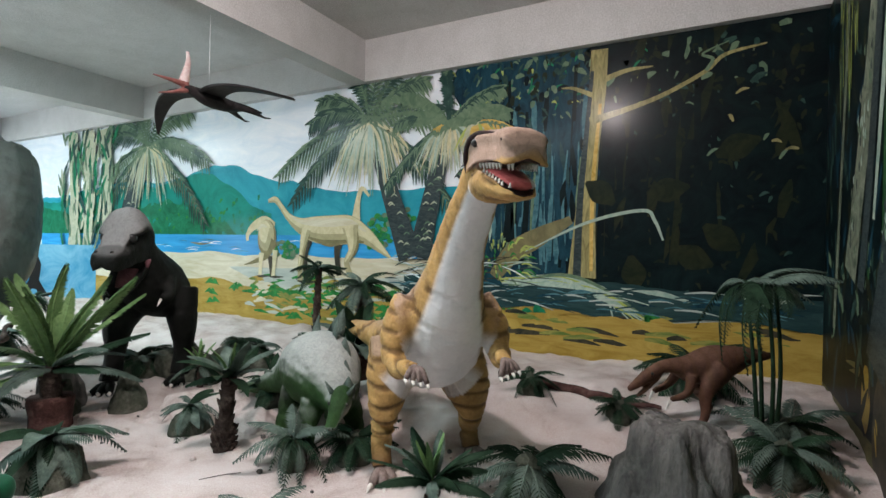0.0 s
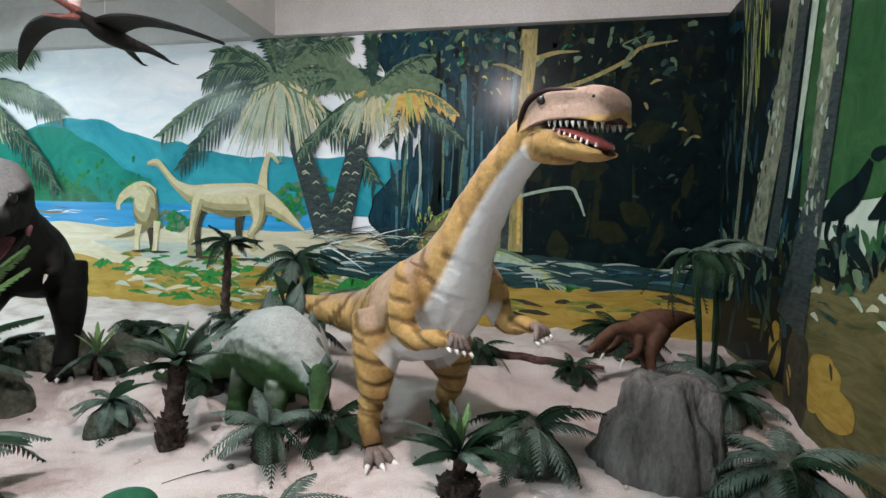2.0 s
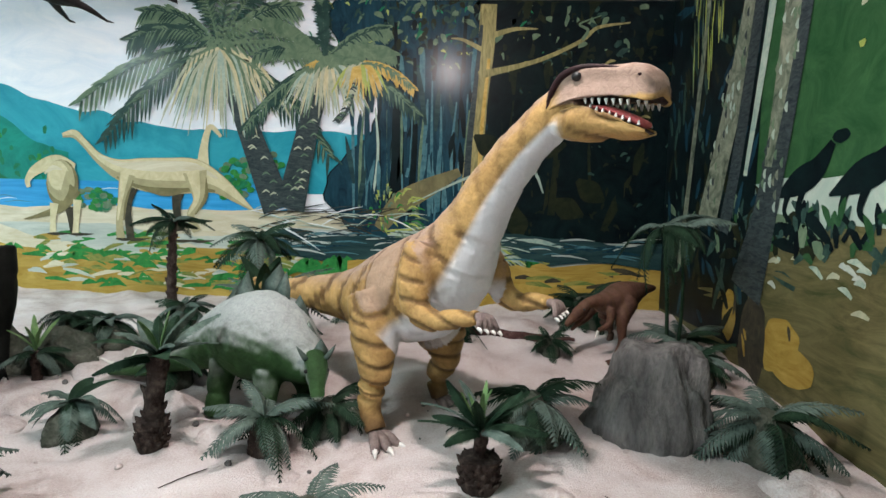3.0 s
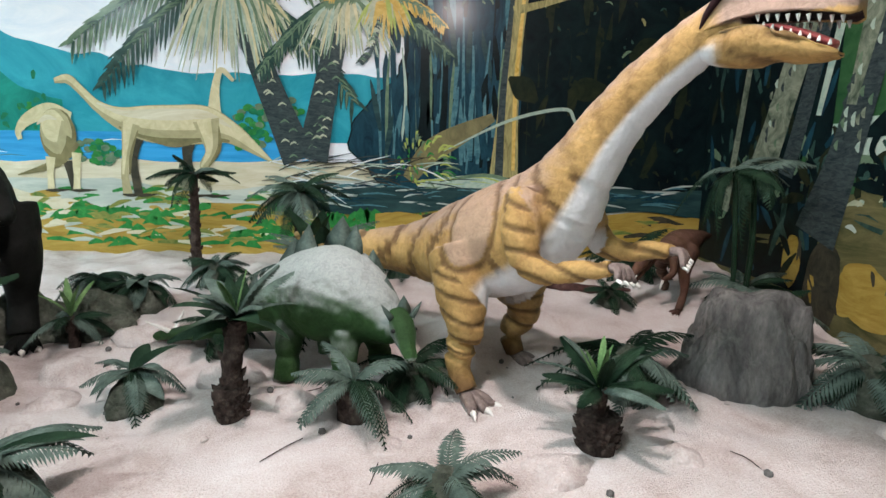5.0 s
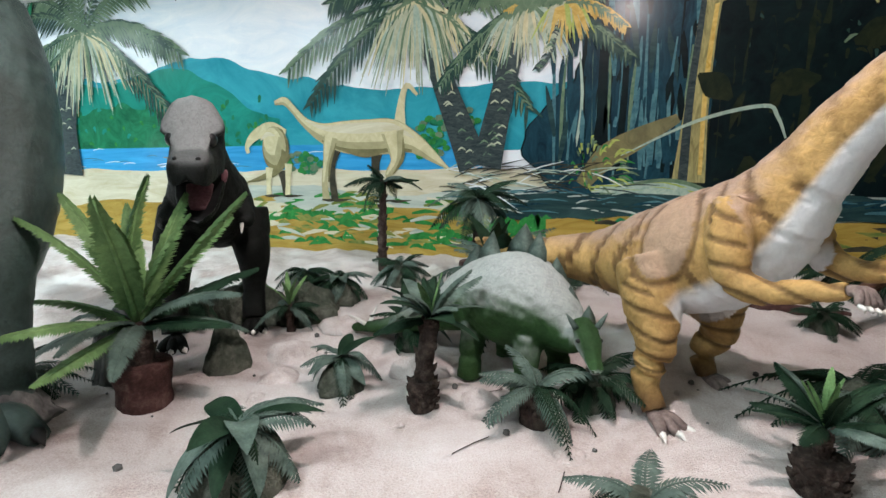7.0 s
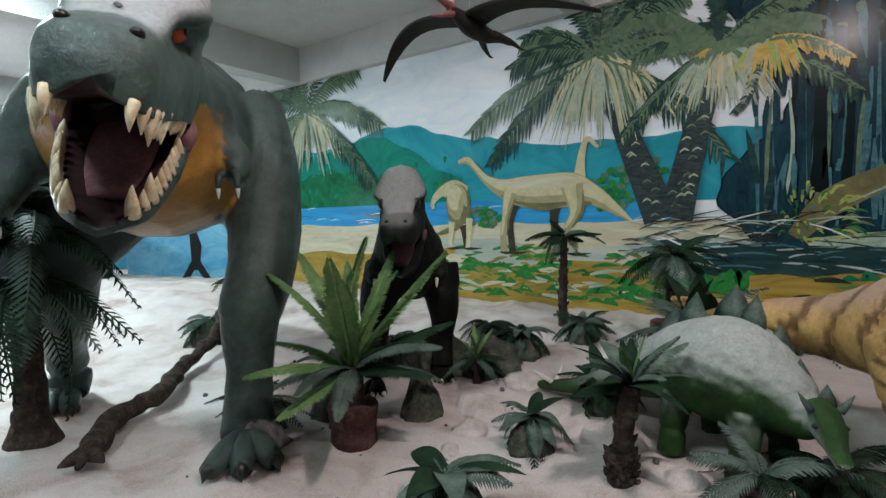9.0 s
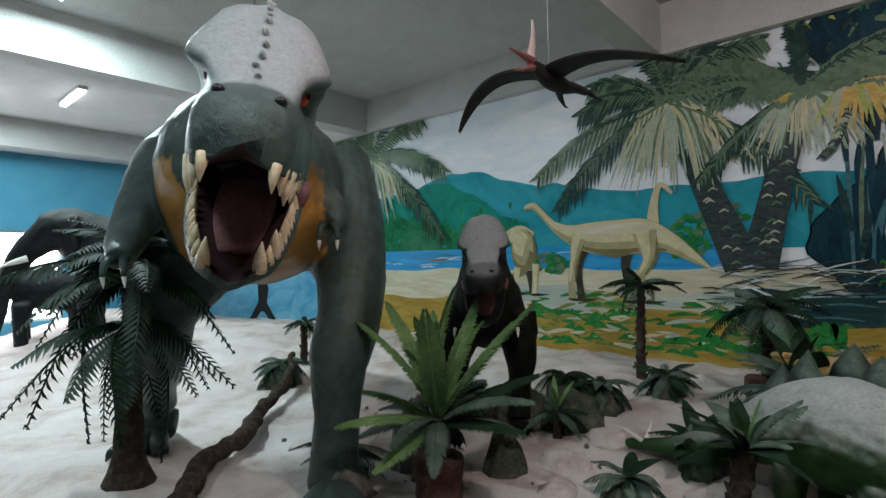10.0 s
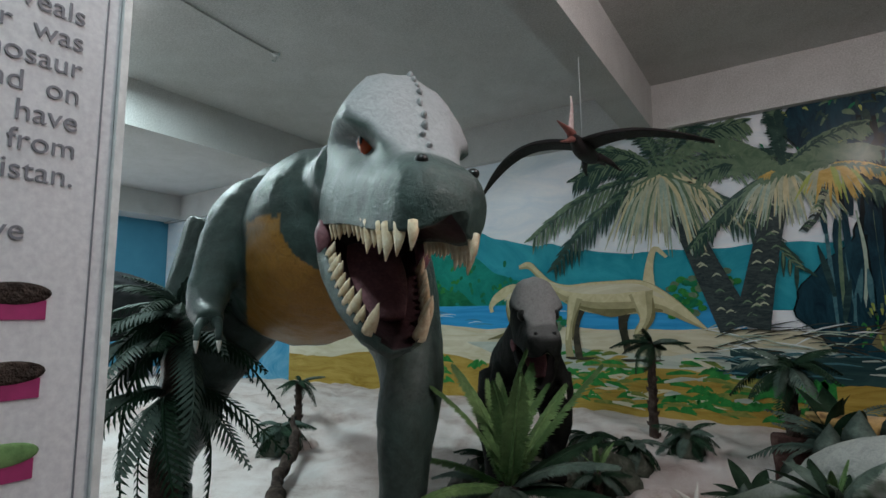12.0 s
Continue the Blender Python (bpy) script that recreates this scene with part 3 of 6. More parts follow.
fl.stroke([(-6.5, 1.3), (-6.52, 1.1), (-6.53, 0.9)], [0.06, 0.04, 0.045], "cream")
fl.stroke([(-6.18, 1.35), (-6.2, 1.1), (-6.22, 0.9)], [0.06, 0.04, 0.045], "cream")
fl.stroke([(-6.62, 1.68), (-6.5, 1.76), (-6.38, 1.74)], [0.01, 0.03, 0.01], "beach")
fl.stroke([(-6.30, 1.72), (-6.34, 1.5), (-6.40, 1.34)], [0.02, 0.05, 0.03], "cream_mid")
for u in (-5.6, -4.6, -5.47, -4.82, -6.53, -6.22):
    fl.stroke([(u - 0.07, 0.86 if u > -6 else 0.9), (u + 0.05, 0.85 if u > -6 else 0.9), (u + 0.25, 0.87 if u > -6 else 0.91)], [0.008, 0.02, 0.004], "umber")
fl.link("painted_grazers", mural, "cream long-necked animals painted on the shore")
fl = Flat(0.0222)
for u, v, r in ((-6.0, 1.38, 0.22), (-5.85, 1.33, 0.2), (-3.95, 1.75, 0.33), (-3.75, 1.9, 0.3), (-4.1, 1.55, 0.25)):
    for i in range(26):
        a, q = rng.random() * 6.28, r * math.sqrt(rng.random())
        fl.blob(u + q * math.cos(a), v + 0.55 * q * math.sin(a), 0.055, 0.04, rng.choice(("green", "hill_near", "green", "frond_mid")), 7)
fl.link("painted_shrubs", mural, "rounded green painted shrubs")

# the forest that darkens towards the corner
fl = Flat(0.0304)
edge = lambda v: -2.55 + 0.35 * math.sin(v * 3) + 0.25 * noise.noise((v * 3, 1, 0))
for k in range(40):
    v0, v1 = 0.98 + k * 0.0735, 0.98 + (k + 1) * 0.0735
    fl.poly([[(edge(v0), v0), (XE - 0.008, v0), (XE - 0.008, v1), (edge(v1), v1)]], "forest")
    fl.poly([[(edge(v0) + 0.02, v0), (-0.95 + 0.3 * noise.noise((v0 * 2, 7, 0)), v0), (-0.95 + 0.3 * noise.noise((v1 * 2, 7, 0)), v1), (edge(v1) + 0.02, v1)]], "forest_blue")
    fl.n = 0
fl.n = 40
fl.dabs(-1.0, 1.3, 1.0, 3.9, 110, 0.6, 0.06, 1.5, ("forest", "forest", "forest", "olive"), 0.25)
fl.dabs(-1.0, 1.3, 1.0, 3.9, 230, 0.09, 0.018, 0.6, ("forest", "olive", "olive", "olive", "frond"), 1.5)
fl.dabs(-3.0, -0.4, 3.0, 3.9, 150, 0.12, 0.016, 0.9, ("frond_mid", "frond", "frond", "olive", "lime", "hill_near"), 1.2)
fl.dabs(-2.6, -0.9, 1.0, 3.0, 120, 0.6, 0.035, 1.57, ("forest_blue", "forest", "vine", "water", "forest_blue"), 0.1)
fl.dabs(-2.4, 1.1, 3.2, 3.85, 150, 0.13, 0.035, 0.5, ("forest", "olive", "frond", "olive", "frond_mid"), 1.2)
fl.dabs(-3.2, 0.4, 3.0, 3.8, 40, 0.09, 0.010, 1.0, ("frond_mid", "frond", "hill_near"), 1.2)
for i in range(16):
    u = -2.55 + 1.6 * i / 15 + rng.uniform(-0.05, 0.05)
    fl.stroke([(u, rng.uniform(2.5, 3.1)), (u + rng.uniform(-0.05, 0.05), 2.0), (u + rng.uniform(-0.06, 0.06), rng.uniform(1.15, 1.5))], [0.008, 0.02, 0.012], rng.choice(("vine", "vine", "vine", "root", "frond_mid")))
for i in range(26):
    u = rng.uniform(-2.6, 0.4)
    fl.stroke([(u, rng.uniform(3.0, 3.8)), (u + rng.uniform(-0.04, 0.04), 2.2), (u + rng.uniform(-0.1, 0.1), rng.uniform(1.1, 1.4))], [0.02, 0.035, 0.045], rng.choice(("forest", "forest_blue", "forest") if u < -0.9 else ("forest", "olive", "forest")))
fl.link("painted_forest", mural, "dark painted forest with hanging vines")
fl = Flat(0.0345)
fl.stroke([(-1.06, 1.12), (-1.03, 1.9), (-0.98, 2.7), (-0.92, 3.3), (-0.9, 3.85)], [0.17, 0.12, 0.10, 0.10, 0.10], "bark_pale")
fl.stroke([(-1.12, 1.12), (-1.1, 2.0), (-1.04, 2.8), (-0.98, 3.6)], [0.05, 0.04, 0.03, 0.02], "bark_dark")
fl.stroke([(-0.95, 1.2), (-0.95, 2.2), (-0.88, 3.2)], [0.02, 0.025, 0.02], "gold")
fl.stroke([(-1.0, 3.0), (-0.5, 3.12), (-0.14, 3.24), (0.24, 3.43), (0.42, 3.58), (0.8, 3.64)], [0.05, 0.03, 0.025, 0.022, 0.02, 0.008], "bark_pale")
fl.stroke([(0.24, 3.43), (0.3, 3.55), (0.2, 3.62), (0.45, 3.72)], [0.02, 0.018, 0.012, 0.005], "frond_mid")
fl.stroke([(-0.92, 3.45), (-0.6, 3.55), (-0.3, 3.56)], [0.04, 0.025, 0.008], "bark_pale")
fl.stroke([(-0.95, 3.3), (-1.2, 3.42), (-1.35, 3.44)], [0.03, 0.02, 0.006], "bark_pale")
fl.stroke([(-2.2, 1.08), (-1.95, 1.4), (-1.62, 1.6), (-1.2, 1.82)], [0.08, 0.13, 0.12, 0.05], "cream_dim")
fl.stroke([(-1.78, 1.42), (-1.02, 1.78), (-0.39, 1.92), (-0.25, 1.8), (-0.16, 1.58)], [0.006, 0.018, 0.02, 0.018, 0.01], "root")
for u, v, a in ((-0.34, 2.1, 0.2), (0.25, 1.75, -0.7), (-0.7, 2.0, 2.4), (-0.5, 1.4, -1.4), (0.35, 2.5, 0.4), (-0.05, 1.5, -0.5)):
    fl.stroke([(u, v), (u + 0.22 * math.cos(a), v + 0.22 * math.sin(a)), (u + 0.45 * math.cos(a), v + 0.4 * math.sin(a))], [0.03, 0.14, 0.02], "olive", 4)
fl.dabs(0.2, 1.1, 2.2, 3.4, 8, 0.12, 0.018, 1.5, ("frond_mid", "olive", "bark_pale"), 0.8)
fl.link("painted_trees", mural, "pale painted trunk with twisting boughs")
fl = Flat(0.0386)
fl.band(-3.6, XE - 0.01, lambda u: 1.02 - 0.05 * math.sin(u * 2), lambda u: 0.68 + 0.05 * math.sin(u * 3), "water", 60, 0.04)
fl.dabs(-4.0, 0.9, 0.74, 1.0, 120, 0.4, 0.012, 0, ("water", "water", "forest_blue", "vine", "path"), 0.1)
fl.dabs(-4.0, -1.8, 1.0, 1.3, 60, 0.5, 0.008, 0, ("root", "umber", "white", "bark_dark"), 0.3)
for i in range(15):
    u = -2.1 + rng.uniform(-0.1, 0.3)
    fl.stroke([(u, 1.02 + rng.uniform(-0.06, 0.06)), (-1.3, 1.08 + rng.uniform(-0.08, 0.08)), (-0.8, 0.95 + rng.uniform(-0.12, 0.08)), (-0.4 + rng.uniform(-0.3, 0.2), 0.68 + rng.uniform(-0.1, 0.16))], [0.01, 0.022, 0.018, 0.005], rng.choice(("root", "root", "frond_mid", "lime")))
fl.stroke([(-0.6, 1.0), (-0.2, 0.98), (0.15, 0.9)], [0.02, 0.03, 0.01], "root")
for i in range(60):
    a, q = rng.random() * 6.28, 0.33 * math.sqrt(rng.random())
    fl.stroke([(-2.05 + q * math.cos(a), 1.3 + 0.8 * q * math.sin(a)), (-2.03 + 1.2 * q * math.cos(a), 1.33 + q * math.sin(a)), (-2.0 + 1.4 * q * math.cos(a), 1.3 + 1.1 * q * math.sin(a))], [0.005, 0.014, 0.004], rng.choice(("lime", "green", "frond_mid")), 2)
fl.band(-2.6, XE - 0.01, lambda u: 0.66, lambda u: -0.3, "ochre", 60, 0.06)
fl.dabs(-2.6, 0.9, 0.3, 0.66, 60, 0.4, 0.03, 0, ("ochre", "umber", "meadow"), 0.1)
for u, v, s in ((-2.0, 0.42, 1.5), (-1.65, 0.62, 0.7), (-1.2, 0.25, 1.5), (-0.3, 0.58, 0.9), (-0.9, 0.52, 0.6), (-2.7, 0.52, 1.2), (-3.1, 0.5, 1.0)):
    for k in range(13):
        a = math.radians(rng.uniform(-15, 195))
        fl.stroke([(u, v), (u + 0.16 * s * math.cos(a), v + 0.13 * s * math.sin(a) + 0.03), (u + 0.3 * s * math.cos(a), v + 0.08 * s * math.sin(a) - 0.06 * s)], [0.015, 0.035 * s, 0.006], "green" if s > 0.8 else "hill_near", 3)
fl.link("painted_pool", mural, "dark painted pool, pale roots and green tufts")
palm("painted_palm", mural, "painted palm with drooping grey-green fronds", 0.0428, (-3.5, 1.3), (-3.85, 2.2), (-4.25, 3.3), 0.15, 1.7, 11, ("frond", "frond_mid"), 110)
palm("painted_palm", mural, "painted palm with drooping grey-green fronds", 0.047, (-3.35, 1.3), (-3.15, 2.2), (-2.9, 3.15), 0.14, 1.1, 7, ("frond", "frond_mid", "frond_mid"), 120)
palm("painted_palm", mural, "painted palm lit gold at the forest edge", 0.0512, (-2.75, 2.4), (-2.6, 2.6), (-2.45, 3.12), 0.02, 0.7, 2, ("gold", "frond_mid"), 44)
palm("painted_palm", mural, "painted palm with drooping grey-green fronds", 0.040, (-10.4, 1.2), (-10.3, 2.2), (-9.7, 3.35), 0.26, 1.9, 11, ("frond", "frond_mid"), 110)
fl = Flat(0.0555)
for u in (-12.5, -11.9, -11.2):
    fl.stroke([(u, 0.9), (u + 0.1, 2.2), (u, 3.85)], [0.2, 0.16, 0.2], "frond_pale")
fl.dabs(-13, -10.9, 1.0, 3.8, 150, 0.5, 0.05, 1.5, ("frond_pale", "frond_mid", "frond", "hill_near"), 0.3)
fl.link("painted_trunks", mural, "pale painted trunks at the end of the mural")

forest = thing("forest_mural", "painted forest of mossy trunks, green haze and dark running animals", "mural", pose(0, 0, 0), kind="structure")
fl = Flat(0.004, True)
fl.band(1.21, YN - 0.02, lambda u: BEAM, lambda u: 1.6, "east_green", 4)
fl.band(1.21, YN - 0.02, lambda u: 1.62, lambda u: 1.2, "east_mist", 30, 0.06)
fl.band(1.21, YN - 0.02, lambda u: 1.28, lambda u: -0.3, "east_ground", 30, 0.06)
fl.link("haze", forest, "green painted haze over pale ground")
fl = Flat(0.008, True)
fl.dabs(1.3, 4.3, 0.0, 1.1, 60, 0.5, 0.025, 0, ("east_ground",), 0.12)
fl.dabs(1.3, 4.3, 1.0, 1.32, 110, 0.16, 0.03, 1.4, ("frond", "forest", "east_green", "frond"), 0.7)
fl.dabs(2.6, 3.6, 0.75, 1.1, 14, 0.13, 0.022, 0.1, ("frond_pale", "root", "path"), 0.3)
fl.band(3.95, YN - 0.02, lambda u: BEAM, lambda u: 0.2, "forest", 10)
fl.dabs(4.0, 5.9, 0.2, 3.8, 240, 0.35, 0.04, 1.5, ("forest", "olive", "frond", "forest", "forest_blue"), 0.5)
fl.dabs(3.0, 5.6, 0.8, 1.4, 90, 0.3, 0.05, 0.6, ("frond", "forest", "olive", "frond_mid"), 1.0)
fl.dabs(1.4, 3.2, 2.0, 3.6, 14, 0.05, 0.03, 0.4, ("lime", "frond_pale"), 1)
for u in (3.3, 2.7, 2.15):
    fl.stroke([(u + 0.35, 1.5), (u + 0.1, 1.6), (u - 0.1, 1.68), (u - 0.25, 1.85)], [0.01, 0.10, 0.09, 0.03], "forest")
    fl.blob(u - 0.32, 1.88, 0.08, 0.045, "forest", 12)
    for d in (0.0, 0.16):
        fl.stroke([(u + d, 1.6), (u + d + 0.07, 1.4), (u + d - 0.02, 1.3), (u + d + 0.03, 1.2)], [0.04, 0.025, 0.018, 0.02], "forest")
for u, v, a, b in ((4.25, 0.45, 0.12, 0.24), (3.45, 0.42, 0.22, 0.17), (3.32, 0.26, 0.26, 0.15), (3.6, 0.30, 0.16, 0.16)):
    fl.blob(u, v, a, b, "ochre", 28, 0.12)
fl.blob(3.85, 0.3, 0.2, 0.42, "umber", 28, 0.12)
fl.dabs(3.3, 4.6, 0.05, 0.5, 9, 0.16, 0.02, 1.3, ("ochre", "umber"), 0.5)
fl.link("painted_animals", forest, "dark painted two-legged animals and shrubs")
fl = Flat(0.014, True)
fl.stroke([(4.0, 0.7), (3.75, 1.5), (3.55, 2.6), (3.4, 3.85)], [0.25, 0.16, 0.15, 0.16], "bark_dark")
fl.stroke([(4.12, 1.7), (3.95, 2.6), (3.75, 3.85)], [0.03, 0.05, 0.055], "root")
fl.stroke([(3.78, 1.75), (3.64, 2.6), (3.50, 3.85)], [0.05, 0.10, 0.11], "bark_moss")
fl.stroke([(4.8, 1.3), (4.55, 2.0), (4.2, 3.0), (4.0, 3.85)], [0.2, 0.17, 0.18, 0.2], "bark_moss")
fl.stroke([(4.45, 1.2), (4.25, 2.0), (3.95, 3.85)], [0.10, 0.09, 0.08], "bark_dark")
fl.stroke([(5.4, 0.8), (5.2, 2.2), (5.0, 3.85)], [0.06, 0.05, 0.05], "bark_moss")
for i in range(130):
    t = rng.random()
    c, w = ((4.8 - 0.8 * t, 0.15), (3.75 - 0.33 * t, 0.13))[i % 2]
    u, v = c + rng.uniform(-1, 1) * w, 1.35 + 2.5 * t
    fl.stroke([(u, v), (u + 0.02, v + 0.04), (u, v + 0.08)], [0.006, 0.022, 0.004], rng.choice(("bark_moss", "bark_dark", "root", "frond_mid")), 2)
fl.dabs(4.7, 5.4, 2.6, 3.8, 40, 0.5, 0.012, 1.5, ("frond_mid", "frond", "lime"), 0.1)
fl.link("painted_trunks", forest, "tall painted trunks spotted with moss")


# ---- statues ----
def toes(bm, x, y, z, ang, n, length, r, mat, claw, claw_mat, spread=28):
    """Toes fanning out on the ground from a foot, each with a claw."""
    for k in range(n):
        a = math.radians(ang + (k - (n - 1) / 2) * spread)
        c, s = math.cos(a), math.sin(a)
        tube(bm, [(x, y, z, r * 1.2, r), (x + length * 0.55 * c, y + length * 0.55 * s, z * 0.9, r, r * 0.95), (x + length * c, y + length * s, r * 0.55, r * 0.7, r * 0.6)], 10, 3, mat)
        if claw:
            spike(bm, (x + length * 0.95 * c, y + length * 0.95 * s, r * 0.7), (x + (length + claw) * c, y + (length + claw) * s, 0.006), r * 0.55, claw_mat, 7, (0, 0, r * 0.3))


def along(co, spine):
    """For each point: how far along the spine, the spine's own radius there, and the offset from it."""
    s = spline(spine, 8)
    d = ((co[:, None, :] - s[None, :, :3]) ** 2).sum(-1)
    i = d.argmin(1)
    t = np.gradient(s[:, :3], axis=0)
    t /= np.linalg.norm(t, axis=1)[:, None]
    return i / (len(s) - 1), s[i, 3], co - s[i, :3], t[i], np.sqrt(d.min(1))


def wobble(co, scale):
    return np.array([noise.noise(Vector(c) * scale) for c in co])


# the striped ochre animal with a long neck
SPINE_Y = [(-1.55, -0.50, 0.80, 0.03), (-1.05, -0.26, 0.76, 0.11), (-0.6, -0.06, 0.77, 0.20), (-0.2, 0, 0.83, 0.30), (0.15, 0, 0.93, 0.33), (0.4, 0, 1.10, 0.27),
           (0.56, 0, 1.30, 0.19), (0.72, 0, 1.52, 0.145), (0.92, 0, 1.72, 0.12), (1.12, 0, 1.86, 0.11), (1.28, 0, 1.92, 0.115)]
limbs = [SPINE_Y,
         [(-0.08, -0.20, 0.82, 0.19, 0.25), (0.02, -0.27, 0.60, 0.15, 0.19), (0.08, -0.31, 0.42, 0.10, 0.12), (0.04, -0.32, 0.22, 0.075, 0.085), (0.12, -0.32, 0.07, 0.08, 0.07)],
         [(-0.08, 0.20, 0.80, 0.18, 0.24), (0.0, 0.27, 0.58, 0.14, 0.18), (0.0, 0.32, 0.40, 0.10, 0.12), (-0.13, 0.34, 0.22, 0.075, 0.085), (-0.08, 0.35, 0.07, 0.08, 0.07)],
         [(0.38, -0.20, 1.18, 0.11, 0.13), (0.44, -0.29, 1.02, 0.10, 0.11), (0.50, -0.32, 0.88, 0.075, 0.08), (0.62, -0.31, 0.84, 0.062), (0.82, -0.30, 0.88, 0.048), (0.94, -0.29, 0.91, 0.04)],
         [(0.38, 0.20, 1.18, 0.11, 0.13), (0.45, 0.30, 1.02, 0.10, 0.11), (0.54, 0.30, 0.92, 0.075, 0.08), (0.68, 0.27, 0.89, 0.062), (0.88, 0.20, 0.93, 0.048), (0.99, 0.17, 0.94, 0.04)]]


def yellow_bits(bm):
    toes(bm, 0.11, -0.32, 0.06, -4, 3, 0.17, 0.036, 4, 0.06, 1)
    toes(bm, -0.10, 0.35, 0.06, 6, 3, 0.17, 0.036, 4, 0.06, 1)
    for x, y, z, s in ((0.94, -0.29, 0.91, 1), (0.99, 0.17, 0.94, -1)):
        for k in range(4):
            e = (x + 0.055 + 0.008 * k, y + s * (-0.055 + 0.035 * k), z - 0.035 - 0.008 * k)
            tube(bm, [(x, y, z, 0.024), ((x + e[0]) / 2 + 0.012, (y + e[1]) / 2, z + 0.0, 0.018), (*e, 0.013)], 8, 3, 4)
            spike(bm, e, (e[0] + 0.02, e[1], e[2] - 0.024), 0.010, 1, 6, (0.012, 0, 0))
    for s in (-1, 1):
        for k in range(9):
            x = 0.17 + 0.031 * k
            y = s * (0.098 - 0.0035 * k - (0.02 if k > 6 else 0))
            z = 0.026 - 0.004 * k
            spike(bm, YH @ Vector((x, y, z + 0.008)), YH @ Vector((x + 0.004, y, z - 0.018)), 0.008, 1, 6)
            if k < 8:
                x, z = 0.19 + 0.029 * k, -0.006 - 0.0112 * k
                spike(bm, YH @ Vector((x, y * 0.9, z - 0.006)), YH @ Vector((x, y * 0.88, z + 0.014)), 0.0075, 1, 6)
        ball(bm, *(YH @ Vector((0.13, s * 0.112, 0.125))), 0.026, 0.018, 0.020, 3)
        ball(bm, *(YH @ Vector((0.41, s * 0.088, 0.098))), 0.018, 0.012, 0.013, 5)
        tube(bm, [(*(YH @ Vector((x, s * y, z))), r) for x, y, z, r in ((-0.03, 0.10, 0.01, 0.006), (0.0, 0.112, 0.07, 0.014), (0.06, 0.118, 0.135, 0.017), (0.15, 0.112, 0.158, 0.013), (0.25, 0.098, 0.148, 0.009), (0.34, 0.082, 0.13, 0.005))], 8, 4, 5)
    tube(bm, [(*(YH @ Vector((x, 0, z))), w, 0.016) for x, z, w in ((0.06, -0.01, 0.07), (0.2, -0.004, 0.08), (0.32, -0.045, 0.066), (0.40, -0.085, 0.045))], 12, 4, 2)


YH = Matrix.Translation((1.17, 0, 1.862)) @ Euler((0, 0.03, 0)).to_matrix().to_4x4()
inside = lambda a: lambda k: 5 if k > a else 0


def yellow_head(bm):
    """Flat-topped skull with a blunt muzzle, and the lower jaw a hand's breadth open."""
    rows = []
    for x, top, w, lip in ((-0.05, 0.04, 0.09, -0.03), (0.0, 0.10, 0.108, 0.0), (0.07, 0.155, 0.118, 0.018), (0.16, 0.180, 0.120, 0.030), (0.27, 0.165, 0.106, 0.028), (0.37, 0.155, 0.100, 0.012), (0.43, 0.132, 0.094, -0.006), (0.462, 0.07, 0.065, 0.0)):
        rows.append((x, 0, top, w * 0.55, top - 0.006, w * 0.97, top - 0.2 * (top - lip), w * 0.93, lip + 0.5 * (top - lip), w, lip + 0.02, w * 0.93, lip, 0, lip + 0.018))
    loft(bm, rows, YH, inside(0.86))
    rows = []
    for x, rim, w, low in ((-0.06, -0.02, 0.085, -0.10), (0.02, -0.012, 0.102, -0.125), (0.14, 0.002, 0.108, -0.138), (0.26, -0.04, 0.094, -0.135), (0.36, -0.082, 0.076, -0.142), (0.42, -0.108, 0.045, -0.135)):
        rows.append((x, 0, rim - 0.018, w * 0.86, rim - 0.008, w * 0.96, rim, w, 0.5 * (rim + low), w * 0.62, low + 0.012, 0, low))
    loft(bm, rows, YH, lambda k: 5 if k < 0.2 else 0)


def yellow_paint(co, no):
    t, r, off, tan, d = along(co, np.array(SPINE_Y))
    ventral = np.cross(tan, np.array([0, 1.0, 0]))
    ventral = np.where(ventral[:, 2:3] > 0, -ventral, ventral)
    c = (off * ventral).sum(1) / np.maximum(d, 1e-4)
    near = d < r * 1.25 + 0.02
    belly = smoothstep(0.50, 0.72, c) * near * smoothstep(0.30, 0.40, t) * (1 - smoothstep(0.93, 0.97, t))
    back = smoothstep(0.05, 0.75, no[:, 2]) * smoothstep(0.75, 1.0, co[:, 2]) * near * 0.9
    head = smoothstep(1.15, 1.24, co[:, 0]) * (co[:, 2] > 1.872)
    belly *= 1 - smoothstep(1.17, 1.22, co[:, 0])
    back = np.maximum(back, head * 0.95)
    w = wobble(co, 3.0)
    ring = np.sin((t * 92) + 2.4 * w + 3.0 * c)
    leg = np.sin(co[:, 2] * 62 + 3.2 * w + co[:, 0] * 14)
    mark = np.where(near, smoothstep(0.35, 0.95, ring), smoothstep(0.40, 0.95, leg)) * 0.75
    mark = np.where((co[:, 2] < 0.3), smoothstep(0.3, 0.1, co[:, 2]) * 0.85, mark) * (1 - head)
    mark *= np.where(near & (t > 0.62), 0.45, 1.0)
    oval = ((co[:, 0] - 0.10) / 0.15) ** 2 + ((co[:, 2] - 1.02) / 0.22) ** 2
    side = np.abs(co[:, 1]) > 0.15
    mark = np.where(side & near & (oval < 1), 0, mark)
    mark = np.maximum(mark, np.where(side & near, 0.8 * np.exp(-((oval - 1.25) / 0.22) ** 2), 0))
    back = np.where(side & near & (oval < 1), 0.75, back)
    return {"belly": belly, "back": back, "mark": mark}


